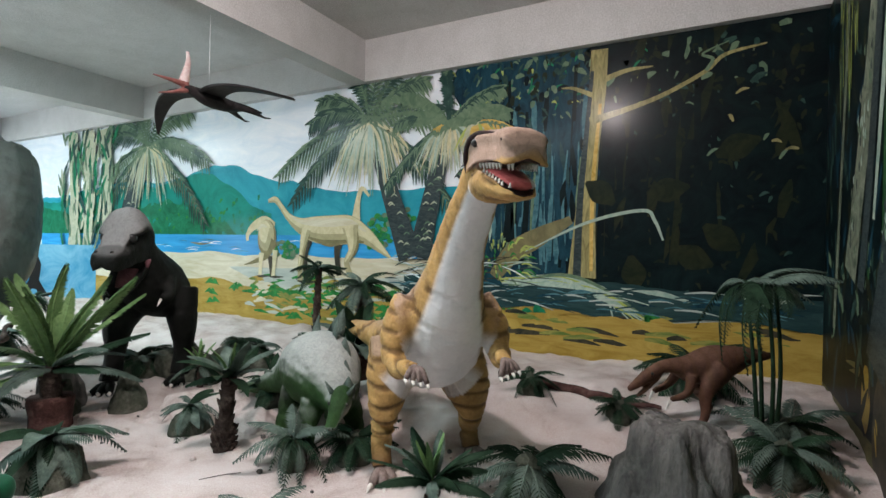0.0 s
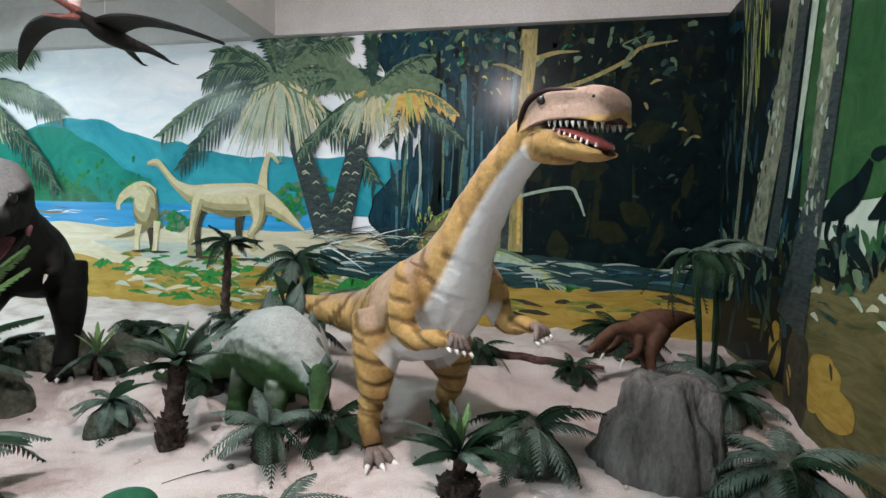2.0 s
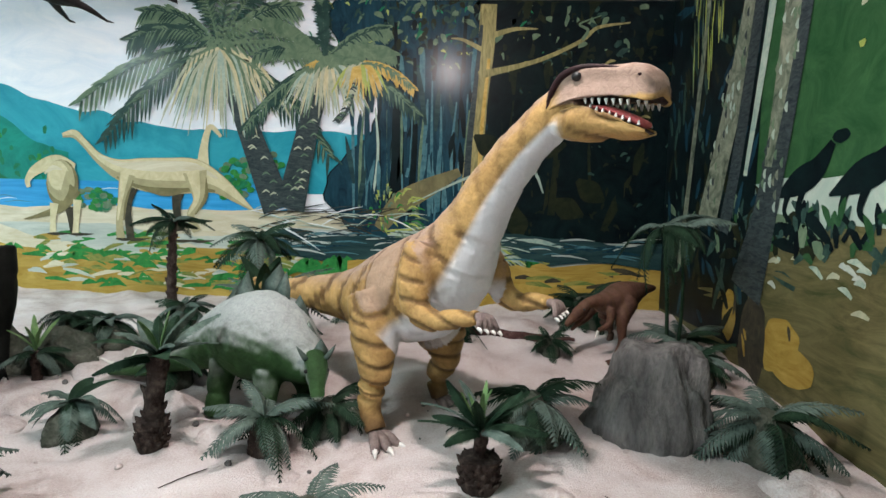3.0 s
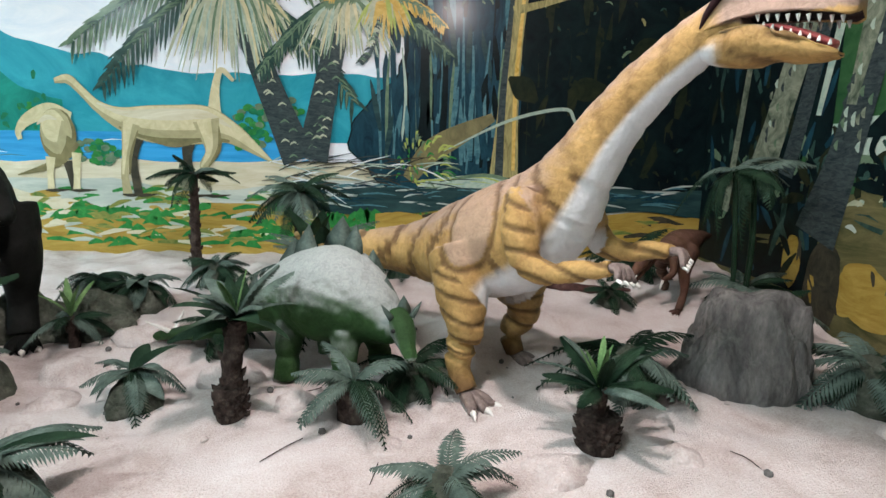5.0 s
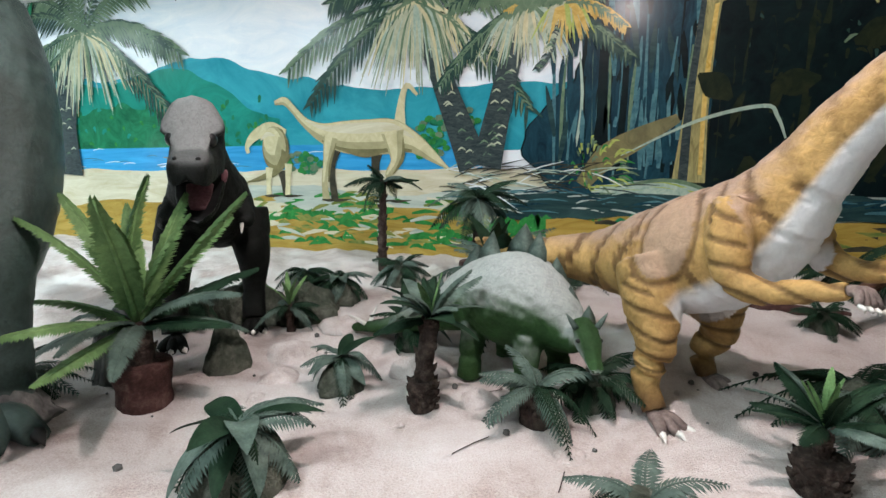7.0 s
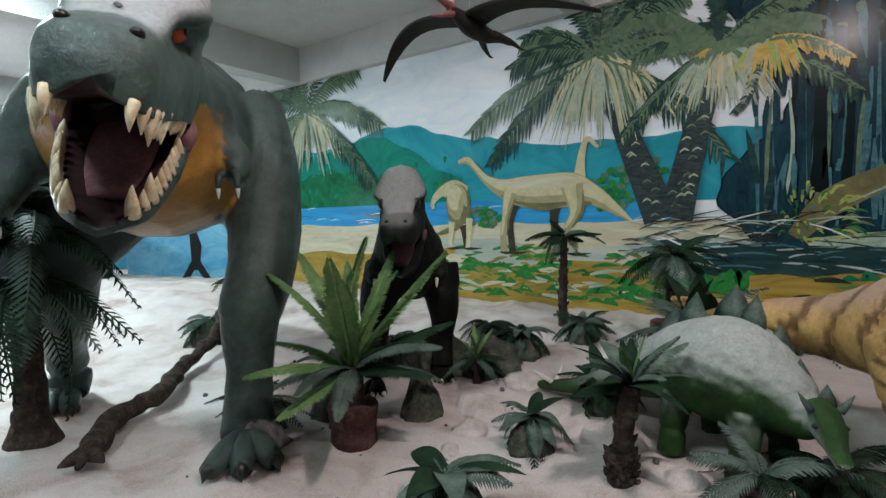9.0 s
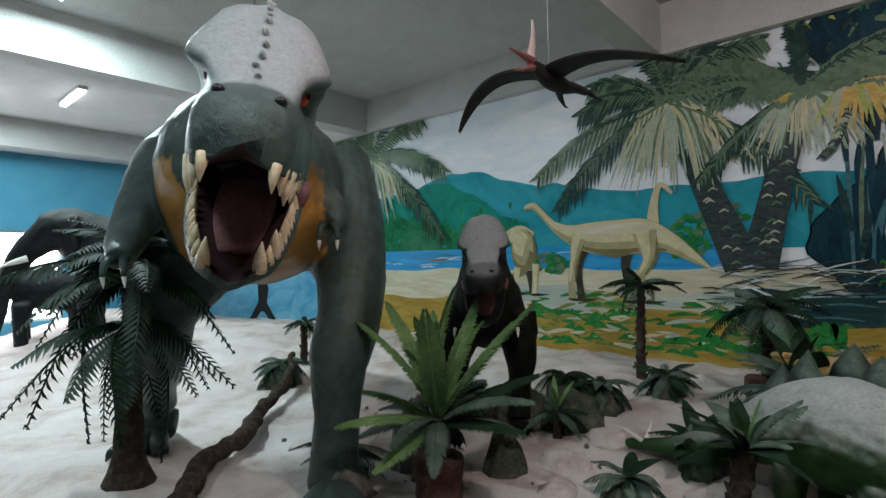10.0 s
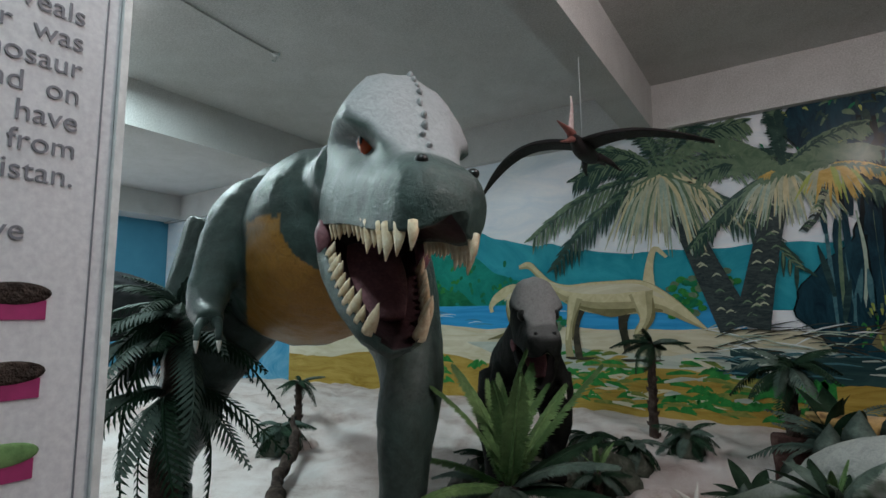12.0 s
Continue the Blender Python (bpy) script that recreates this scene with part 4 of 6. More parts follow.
M["wrinkle"] = mottled("grey_brown_skin", (0.12, 0.09, 0.085), (0.26, 0.20, 0.18), 14, 0.6, strength=0.5)
statue("ochre_dinosaur_statue", "ochre striped long-necked dinosaur statue with white belly, open jaws", "dinosaur statue", limbs, yellow_bits,
       [M["yellow_hide"], M["white_claw"], M["red_tongue"], M["black"], M["wrinkle"], M["mouth"]], heading(-1.44, 2.93, -0.04, 0.68, -0.73) @ Matrix.Scale(1.05, 4), 0.014, yellow_paint, head=yellow_head, groove=0.012)

# the head of a hunter: for each x the crest, the brow, the eye hollow, the cheek and the lip
SKULL = np.array([(-0.24, 0.48, 0.20, 0.34, 0.20, 0.25, 0.22, 0.12, 0.18, 0.02), (-0.08, 0.66, 0.255, 0.42, 0.25, 0.32, 0.255, 0.16, 0.24, 0.0), (0.08, 0.755, 0.285, 0.455, 0.255, 0.36, 0.265, 0.18, 0.25, 0.0),
                  (0.22, 0.725, 0.30, 0.44, 0.185, 0.345, 0.25, 0.20, 0.245, -0.01), (0.34, 0.61, 0.285, 0.40, 0.155, 0.31, 0.225, 0.18, 0.23, -0.02), (0.45, 0.44, 0.19, 0.35, 0.165, 0.27, 0.215, 0.15, 0.215, -0.035),
                  (0.57, 0.29, 0.15, 0.25, 0.18, 0.19, 0.205, 0.10, 0.20, -0.055), (0.70, 0.225, 0.14, 0.19, 0.175, 0.14, 0.19, 0.06, 0.18, -0.075), (0.80, 0.17, 0.12, 0.14, 0.15, 0.09, 0.155, 0.02, 0.14, -0.075), (0.85, 0.06, 0.06, 0.05, 0.075, 0.03, 0.07, 0.0, 0.065, -0.05)])
JAW = np.array([(-0.12, 0.05, 0.20, -0.12), (0.0, 0.06, 0.245, -0.15), (0.14, 0.035, 0.245, -0.15), (0.30, 0.02, 0.225, -0.135), (0.46, 0.012, 0.19, -0.125), (0.58, 0.01, 0.145, -0.12), (0.66, 0.0, 0.07, -0.09)])
OPEN = Matrix.Translation((0, 0, -0.07)) @ Euler((0, math.radians(34), 0)).to_matrix().to_4x4()


def hunter_head(bm, m, dark):
    rows = [(x, 0, c, bw * 0.62, c - 0.24 * (c - bz), bw, bz, ew, ez, cw, cz, lw, lz + 0.02, lw * 0.9, lz, 0, lz + 0.05) for x, c, bw, bz, ew, ez, cw, cz, lw, lz in SKULL]
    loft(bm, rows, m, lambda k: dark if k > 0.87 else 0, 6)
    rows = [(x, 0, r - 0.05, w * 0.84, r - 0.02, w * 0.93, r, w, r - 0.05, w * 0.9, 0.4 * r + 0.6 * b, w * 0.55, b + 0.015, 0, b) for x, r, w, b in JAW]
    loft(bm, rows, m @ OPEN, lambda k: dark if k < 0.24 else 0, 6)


def hunter_mouth(bm, m, mats, teeth=True, socket=1.0):
    """Teeth, tongue, eyes and nostrils of a hunter's head."""
    tooth, pink, eye, black, dark = mats
    j = m @ OPEN
    size = m.to_scale().x
    for s in (-1, 1):
        for k in range(14 if teeth else 0):
            x = 0.16 + 0.050 * k
            y, z = s * 0.90 * np.interp(x, SKULL[:, 0], SKULL[:, 8]), np.interp(x, SKULL[:, 0], SKULL[:, 9])
            l = 0.045 + 0.030 * rng.random() + (0.05 if k in (8, 11) else 0.015 if k > 7 else 0)
            spike(bm, m @ Vector((x, y, z + 0.025)), m @ Vector((x + 0.014, y * 0.98, z - l)), size * (0.012 + l * 0.15), tooth, 8, (0.01 * size, 0, 0))
        for k in range(10 if teeth else 0):
            x = 0.16 + 0.050 * k
            y, z = s * 0.88 * np.interp(x, JAW[:, 0], JAW[:, 2]), np.interp(x, JAW[:, 0], JAW[:, 1])
            l = 0.035 + 0.035 * rng.random() + (0.045 if k in (7, 9) else 0)
            spike(bm, j @ Vector((x, y, z - 0.02)), j @ Vector((x - 0.012, y * 0.96, z + l)), size * (0.013 + l * 0.15), tooth, 8, (0.01 * size, 0, 0))
        e = size * socket
        ball(bm, *(m @ Vector((0.18 + 0.12 * socket, s * 0.172, 0.335))), 0.046 * e, 0.040 * e, 0.046 * e, eye)
        ball(bm, *(m @ Vector((0.205 + 0.12 * socket, s * 0.207, 0.338))), 0.015 * e, 0.008 * e, 0.022 * e, black)
        ball(bm, *(m @ Vector((0.765, s * 0.10, 0.178))), 0.032 * size, 0.024 * size, 0.02 * size, black)
        tube(bm, [(*(m @ Vector(p)), r * size) for p, r in (((0.0, s * 0.235, 0.02), 0.02), ((0.09, s * 0.24, -0.05), 0.04), ((0.10, s * 0.235, -0.13), 0.02))], 8, 4, pink)
    tube(bm, [(*(j @ Vector(p)), w * size, h * size) for p, w, h in (((0.0, 0, 0.02), 0.13, 0.05), ((0.18, 0, 0.005), 0.135, 0.05), ((0.34, 0, -0.01), 0.115, 0.04), ((0.50, 0, -0.02), 0.07, 0.02))], 14, 5, pink)
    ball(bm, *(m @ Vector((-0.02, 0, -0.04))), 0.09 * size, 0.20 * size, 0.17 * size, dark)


def head_local(co, m):
    a = np.array(m.inverted())
    return co @ a[:3, :3].T + a[:3, 3]


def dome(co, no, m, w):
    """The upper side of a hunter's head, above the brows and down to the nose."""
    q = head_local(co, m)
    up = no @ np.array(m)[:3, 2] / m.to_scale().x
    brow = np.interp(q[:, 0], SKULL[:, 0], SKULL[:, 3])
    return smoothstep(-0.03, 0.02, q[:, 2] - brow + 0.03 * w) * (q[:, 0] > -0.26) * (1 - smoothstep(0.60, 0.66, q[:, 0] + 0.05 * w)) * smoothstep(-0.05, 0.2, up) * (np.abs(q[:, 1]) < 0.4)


# the large green hunter
RH = Matrix.Translation((1.23, 0.12, 1.935)) @ Euler((math.radians(-8), math.radians(3), math.radians(7))).to_matrix().to_4x4()
SPINE_T = [(-2.5, -0.30, 1.55, 0.06), (-1.8, -0.2, 1.75, 0.24), (-1.2, -0.1, 1.95, 0.48), (-0.55, -0.05, 2.05, 0.68), (0.0, -0.05, 1.98, 0.64), (0.42, 0.0, 1.95, 0.53), (0.74, 0.02, 2.08, 0.47), (0.98, 0.1, 2.16, 0.32), (1.2, 0.12, 2.22, 0.27)]
limbs = [SPINE_T,
         [(0.95, 0.10, 2.14, 0.30, 0.34), (1.14, 0.12, 2.16, 0.26, 0.30), (1.30, 0.12, 2.15, 0.22, 0.26)],
         [(-0.50, 0.42, 2.05, 0.34, 0.58), (-0.15, 0.60, 1.55, 0.28, 0.42), (0.20, 0.60, 1.15, 0.22, 0.27), (0.36, 0.52, 0.85, 0.19, 0.21), (0.36, 0.50, 0.50, 0.15, 0.16), (0.38, 0.48, 0.20, 0.16, 0.15), (0.50, 0.47, 0.09, 0.17, 0.09)],
         [(-0.55, -0.42, 2.0, 0.34, 0.58), (-0.45, -0.66, 1.5, 0.28, 0.42), (-0.45, -0.78, 1.15, 0.24, 0.28), (-0.62, -0.86, 0.80, 0.20, 0.22), (-0.92, -0.98, 0.48, 0.15, 0.16), (-1.02, -1.0, 0.20, 0.16, 0.15), (-0.90, -1.0, 0.09, 0.17, 0.09)],
         [(0.55, 0.34, 1.95, 0.15), (0.64, 0.48, 1.82, 0.11), (0.70, 0.50, 1.74, 0.085), (0.76, 0.47, 1.72, 0.06)],
         [(0.10, -0.15, 2.15, 0.28, 0.36), (0.34, -0.42, 2.08, 0.24, 0.30), (0.52, -0.60, 1.82, 0.13, 0.15), (0.66, -0.64, 1.62, 0.10), (0.84, -0.60, 1.54, 0.065)]]


def rex_head(bm):
    hunter_head(bm, RH, 6)


def rex_bits(bm):
    toes(bm, 0.50, 0.47, 0.09, 0, 3, 0.36, 0.085, 0, 0.05, 4, 30)
    toes(bm, -0.92, -1.0, 0.09, -6, 3, 0.36, 0.085, 0, 0.05, 4, 30)
    spike(bm, (-1.12, -0.98, 0.30), (-1.28, -0.97, 0.20), 0.06, 4, 8)
    spike(bm, (0.26, 0.48, 0.30), (0.12, 0.48, 0.20), 0.06, 4, 8)
    for x, y, z in ((0.76, 0.47, 1.72), (0.84, -0.60, 1.54)):
        for k in (-1, 1):
            tube(bm, [(x, y + 0.03 * k, z, 0.028), (x + 0.06, y + 0.045 * k, z - 0.03, 0.02), (x + 0.075, y + 0.05 * k, z - 0.09, 0.014)], 8, 3, 0)
            spike(bm, (x + 0.075, y + 0.05 * k, z - 0.09), (x + 0.06, y + 0.05 * k, z - 0.15), 0.013, 5, 6)
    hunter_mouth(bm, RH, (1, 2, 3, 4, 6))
    for k in range(17):
        x = -0.12 + 0.042 * k
        z = np.interp(x, SKULL[:, 0], SKULL[:, 1])
        ball(bm, *(RH @ Vector((x, 0.012 * rng.uniform(-1, 1), z))), 0.026, 0.014, 0.010 + 0.014 * rng.random(), 7, 6)


def rex_paint(co, no):
    t, r, off, tan, d = along(co, np.array(SPINE_T))
    near = d < r * 1.3 + 0.03
    w = wobble(co, 6)
    belly = smoothstep(0.05, -0.55, no[:, 2] - 0.55 * no[:, 0]) * near * smoothstep(-0.3, 0.1, co[:, 0]) * (co[:, 0] < 1.02) * (co[:, 2] > 1.0) * (np.abs(co[:, 1]) < 0.45) * (co[:, 0] > 0.05)
    belly = np.clip(belly * (co[:, 2] < 2.05) + 0.1 * w * belly, 0, 1)
    back = smoothstep(0.1, 0.9, no[:, 2]) * smoothstep(0.3, 1.0, co[:, 2]) * 0.7
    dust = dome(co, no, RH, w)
    return {"belly": belly, "back": back, "dust": dust}


M["crest"] = mottled("scuffed_grey_crest", (0.20, 0.20, 0.20), (0.50, 0.50, 0.51), 30, 0.7, strength=0.5)
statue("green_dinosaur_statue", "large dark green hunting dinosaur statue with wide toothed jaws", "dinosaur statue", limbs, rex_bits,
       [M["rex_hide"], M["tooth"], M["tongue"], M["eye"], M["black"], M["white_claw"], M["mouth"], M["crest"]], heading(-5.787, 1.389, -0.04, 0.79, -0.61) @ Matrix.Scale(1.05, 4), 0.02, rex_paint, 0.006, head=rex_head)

# the smaller charcoal hunter behind it
SPINE_G = [(-1.0, 0, 0.62, 0.04), (-0.6, 0, 0.75, 0.13), (-0.2, 0, 0.92, 0.27), (0.15, 0, 1.08, 0.30), (0.38, 0, 1.28, 0.22), (0.5, 0, 1.42, 0.17)]
limbs = [SPINE_G,
         [(0.36, 0, 1.30, 0.20, 0.20), (0.48, 0, 1.40, 0.16, 0.17), (0.58, 0, 1.42, 0.12, 0.13)],
         [(-0.05, 0.2, 0.95, 0.18, 0.24), (0.0, 0.27, 0.65, 0.14, 0.16), (-0.05, 0.26, 0.35, 0.09, 0.1), (0.0, 0.25, 0.10, 0.10, 0.09)],
         [(0.0, -0.2, 0.95, 0.18, 0.24), (0.15, -0.28, 0.65, 0.14, 0.16), (0.22, -0.28, 0.35, 0.09, 0.1), (0.30, -0.28, 0.10, 0.10, 0.09)],
         [(0.25, 0.2, 1.1, 0.09), (0.36, 0.27, 0.95, 0.06), (0.45, 0.24, 0.92, 0.04)], [(0.25, -0.2, 1.1, 0.09), (0.36, -0.27, 0.95, 0.06), (0.45, -0.24, 0.92, 0.04)]]


def grey_bits(bm):
    toes(bm, 0.02, 0.25, 0.07, 0, 3, 0.18, 0.045, 0, 0.03, 1)
    toes(bm, 0.32, -0.28, 0.07, 0, 3, 0.18, 0.045, 0, 0.03, 1)
    hunter_mouth(bm, GH, (1, 2, 3, 3, 3), False, 1.7)
    for s in (-1, 1):
        spike(bm, (0.45, s * 0.24, 0.92), (0.52, s * 0.24, 0.86), 0.015, 1, 6)


GH = Matrix.Translation((0.48, 0, 1.31)) @ Euler((0, math.radians(6), 0)).to_matrix().to_4x4() @ Matrix.Scale(0.64, 4)


def grey_head(bm):
    hunter_head(bm, GH, 3)


def grey_paint(co, no):
    w = wobble(co, 7)
    z = np.zeros(len(co))
    q = head_local(co, GH)
    nose = smoothstep(0.45, 0.55, q[:, 0]) * smoothstep(0.08, 0.16, q[:, 2]) * smoothstep(0.0, 0.7, no[:, 2]) * 0.5
    dust = np.maximum(dome(co, no, GH, w), nose)
    return {"belly": z, "back": smoothstep(0.2, 0.9, no[:, 2]), "dust": dust * 0.7}


statue("charcoal_dinosaur_statue", "charcoal hunting dinosaur statue with pale dusty brow and open mouth", "dinosaur statue", limbs, grey_bits,
       [M["grey_hide"], M["white_claw"], M["tongue"], M["black"]], heading(-5.03, 3.17, 0.0, 0.56, -0.83) @ Matrix.Scale(1.06, 4), 0.016, grey_paint, head=grey_head)

# the low green plated animal
SPINE_S = [(-1.30, -0.24, 0.13, 0.03), (-0.95, -0.19, 0.21, 0.06), (-0.60, -0.08, 0.34, 0.12), (-0.30, 0, 0.48, 0.235), (0.0, 0, 0.515, 0.285), (0.22, -0.01, 0.45, 0.20), (0.35, -0.03, 0.40, 0.12), (0.44, -0.05, 0.40, 0.08)]
limbs = [SPINE_S] + [[(x, s * 0.10, 0.46, 0.08, 0.10), (x, s * 0.12, 0.34, 0.085, 0.10), (x + 0.02, s * 0.18, 0.18, 0.072), (x + 0.02, s * 0.20, 0.03, 0.072)] for x in (-0.25, 0.14) for s in (-1, 1)]
SH = Matrix.Translation((0.45, -0.06, 0.42)) @ Euler((0, math.radians(30), math.radians(-45))).to_matrix().to_4x4()


def plate(bm, x, y, z, h, w, lean, mat, yaw=0.0):
    """A leaf-shaped back plate with a thick middle."""
    m = Matrix.Translation((x, y, z)) @ Euler((lean, 0, yaw)).to_matrix().to_4x4()
    rim = [m @ Vector((w * k * sx, 0, h * t)) for sx, ts in ((1, ((0, 0.55), (0.25, 1), (0.5, 0.86), (0.75, 0.46), (1, 0))), (-1, ((0.75, 0.46), (0.5, 0.86), (0.25, 1)))) for t, k in ts]
    vs = [bm.verts.new(v) for v in rim]
    for s in (-1, 1):
        c = bm.verts.new(m @ Vector((0, s * 0.022, h * 0.42)))
        for i in range(8):
            bm.faces.new((vs[i], vs[(i + 1) % 8], c) if s < 0 else (vs[(i + 1) % 8], vs[i], c)).material_index = mat


def stego_head(bm):
    """A small narrow head that hangs towards the sand."""
    loft(bm, [(x, 0, t, w * 0.8, t - 0.02, w, 0.2 * t + 0.8 * b + 0.03, w * 0.6, b + 0.008, 0, b) for x, t, w, b in ((-0.07, 0.06, 0.055, -0.06), (0.0, 0.075, 0.068, -0.07), (0.08, 0.065, 0.062, -0.062), (0.16, 0.038, 0.043, -0.046), (0.23, 0.022, 0.036, -0.036), (0.25, 0.008, 0.018, -0.015))], SH)


def stego_bits(bm):
    for x, y, z, h, w, lean, yaw in ((-0.86, -0.14, 0.24, 0.16, 0.06, -0.1, 0.2), (-0.62, -0.05, 0.42, 0.20, 0.075, -0.15, -0.2), (-0.44, 0.09, 0.57, 0.26, 0.095, -0.35, 0.3), (-0.27, 0.03, 0.68, 0.26, 0.10, -0.2, -0.1),
                                     (-0.09, 0.12, 0.74, 0.26, 0.10, -0.4, 0.25), (0.06, 0.05, 0.74, 0.22, 0.085, -0.2, -0.2), (0.20, 0.06, 0.60, 0.22, 0.07, -0.15, 0.5), (0.32, 0.02, 0.48, 0.20, 0.062, -0.1, 0.7), (0.43, 0.0, 0.45, 0.15, 0.05, 0.1, 0.9)):
        plate(bm, x, y, z - 0.03, h, w, lean, 1, yaw)
    for s in (-1, 1):
        spike(bm, (-1.15, -0.22, 0.17), (-1.22, -0.22 + s * 0.14, 0.28), 0.018, 2, 7)
        ball(bm, *(SH @ Vector((0.07, s * 0.058, 0.03))), 0.015, 0.012, 0.012, 3)
        spike(bm, SH @ Vector((0.0, s * 0.055, 0.05)), SH @ Vector((-0.04, s * 0.11, 0.12)), 0.018, 1, 7)


def stego_paint(co, no):
    z = np.zeros(len(co))
    back = smoothstep(-0.1, 0.45, no[:, 2] + 0.1 * wobble(co, 6)) * smoothstep(0.12, 0.42, co[:, 2]) * smoothstep(0.10, 0.50, co[:, 2] + 0.06 * wobble(co, 4))
    head = smoothstep(-0.05, 0.02, head_local(co, SH)[:, 0]) * (co[:, 0] > 0.4) * smoothstep(-0.4, 0.3, no[:, 2]) * 0.8
    return {"belly": z, "back": np.maximum(back, head)}


M["plate"] = mottled("grey_green_plate", (0.03, 0.05, 0.042), (0.12, 0.155, 0.135), 9, 0.6, strength=0.3)
statue("plated_dinosaur_statue", "low green plated dinosaur statue with dusty grey back", "dinosaur statue", limbs, stego_bits,
       [M["stego_hide"], M["plate"], M["white_claw"], M["black"]], heading(-2.42, 2.92, -0.03, 0.906, -0.423) @ Matrix.Scale(1.1, 4), 0.012, stego_paint, head=stego_head)

# the small brown runner in the shade
SPINE_R = [(-0.56, 0, 0.60, 0.02), (-0.34, 0, 0.60, 0.07), (-0.05, 0, 0.55, 0.145), (0.16, 0, 0.51, 0.12), (0.30, 0, 0.53, 0.07), (0.41, 0, 0.53, 0.05), (0.49, 0, 0.49, 0.05)]
limbs = [SPINE_R, [(0.46, 0, 0.50, 0.055), (0.57, 0, 0.44, 0.05), (0.70, 0, 0.35, 0.022)], [(0.46, 0, 0.45, 0.04, 0.025), (0.55, 0, 0.36, 0.03, 0.018), (0.63, 0, 0.30, 0.014)],
         [(-0.02, 0.1, 0.52, 0.085, 0.11), (0.14, 0.15, 0.36, 0.058), (0.17, 0.18, 0.19, 0.034), (0.28, 0.20, 0.03, 0.034)],
         [(-0.06, -0.1, 0.52, 0.085, 0.11), (0.02, -0.14, 0.33, 0.058), (-0.10, -0.14, 0.17, 0.034), (-0.02, -0.14, 0.03, 0.034)]]
for s in (-1, 1):
    limbs.append([(0.22, s * 0.09, 0.47, 0.045), (0.29, s * 0.13, 0.35, 0.032), (0.42, s * 0.12, 0.30, 0.022)])


def raptor_bits(bm):
    toes(bm, 0.28, 0.20, 0.03, 0, 3, 0.10, 0.018, 0, 0.03, 1)
    toes(bm, -0.02, -0.14, 0.03, 0, 3, 0.10, 0.018, 0, 0.03, 1)
    for s in (-1, 1):
        spike(bm, (0.42, s * 0.12, 0.30), (0.46, s * 0.12, 0.22), 0.014, 1, 6)
        ball(bm, 0.53, s * 0.048, 0.485, 0.013, 0.01, 0.012, 2)


def raptor_paint(co, no):
    z = np.zeros(len(co))
    return {"belly": smoothstep(-0.4, -0.8, no[:, 2]) * 0.5, "back": smoothstep(0.2, 0.9, no[:, 2]) * 0.6, "mark": smoothstep(0.2, 0.9, np.sin(co[:, 0] * 70 + 2 * wobble(co, 5))) * 0.5 * (co[:, 2] > 0.3)}


statue("brown_dinosaur_statue", "small brown banded running dinosaur statue in the shade", "dinosaur statue", limbs, raptor_bits,
       [M["raptor_hide"], M["white_claw"], M["black"]], heading(0.36, 4.34, 0.12, -0.80, -0.60), 0.011, raptor_paint, 0.003)

# far mammals before the window
for nm, lab, x, y, dx, dy, k in (("trunked_mammal_statue", "dark grey trunked mammal statue with arched head", -13.2, 2.9, -0.3, -0.95, 1.0),
                                 ("horned_mammal_statue", "dark grey horned mammal statue beside a bright window", -14.6, 1.9, -0.25, -0.97, 0.62)):
    spine = [(-1.3, 0, 1.5, 0.25), (-0.8, 0, 1.75, 0.55), (-0.1, 0, 1.85, 0.65), (0.5, 0, 2.0, 0.55), (0.95, 0, 2.25, 0.42), (1.3, 0, 2.2, 0.32)]
    limbs = [spine]
    if k == 1.0:
        limbs += [[(1.2, 0, 2.2, 0.3), (1.6, 0, 1.8, 0.2), (1.85, 0, 1.2, 0.14), (1.95, 0, 0.6, 0.1), (2.15, 0, 0.25, 0.08)], [(0.85, 0.3, 2.25, 0.1, 0.3), (0.8, 0.55, 2.15, 0.06, 0.35), (0.8, 0.7, 2.0, 0.04, 0.2)]]
    else:
        limbs += [[(1.2, 0, 2.0, 0.32), (1.7, 0, 1.6, 0.25), (2.15, 0, 1.35, 0.16)], [(2.1, 0, 1.45, 0.08), (2.2, 0, 1.7, 0.05), (2.15, 0, 1.9, 0.01)]]
    limbs += [[(a, s * 0.4, 1.5, 0.26, 0.3), (a + 0.05, s * 0.42, 0.8, 0.2), (a, s * 0.42, 0.05, 0.2)] for a in (-0.8, 0.55) for s in (-1, 1)]
    limbs = [[tuple(q * k for q in row) for row in l] for l in limbs]
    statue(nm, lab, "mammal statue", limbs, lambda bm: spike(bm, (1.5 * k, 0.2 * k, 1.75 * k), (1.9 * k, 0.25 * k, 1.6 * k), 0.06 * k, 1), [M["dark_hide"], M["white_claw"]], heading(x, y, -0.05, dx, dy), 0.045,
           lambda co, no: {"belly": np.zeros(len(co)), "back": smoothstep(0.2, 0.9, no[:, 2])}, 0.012)

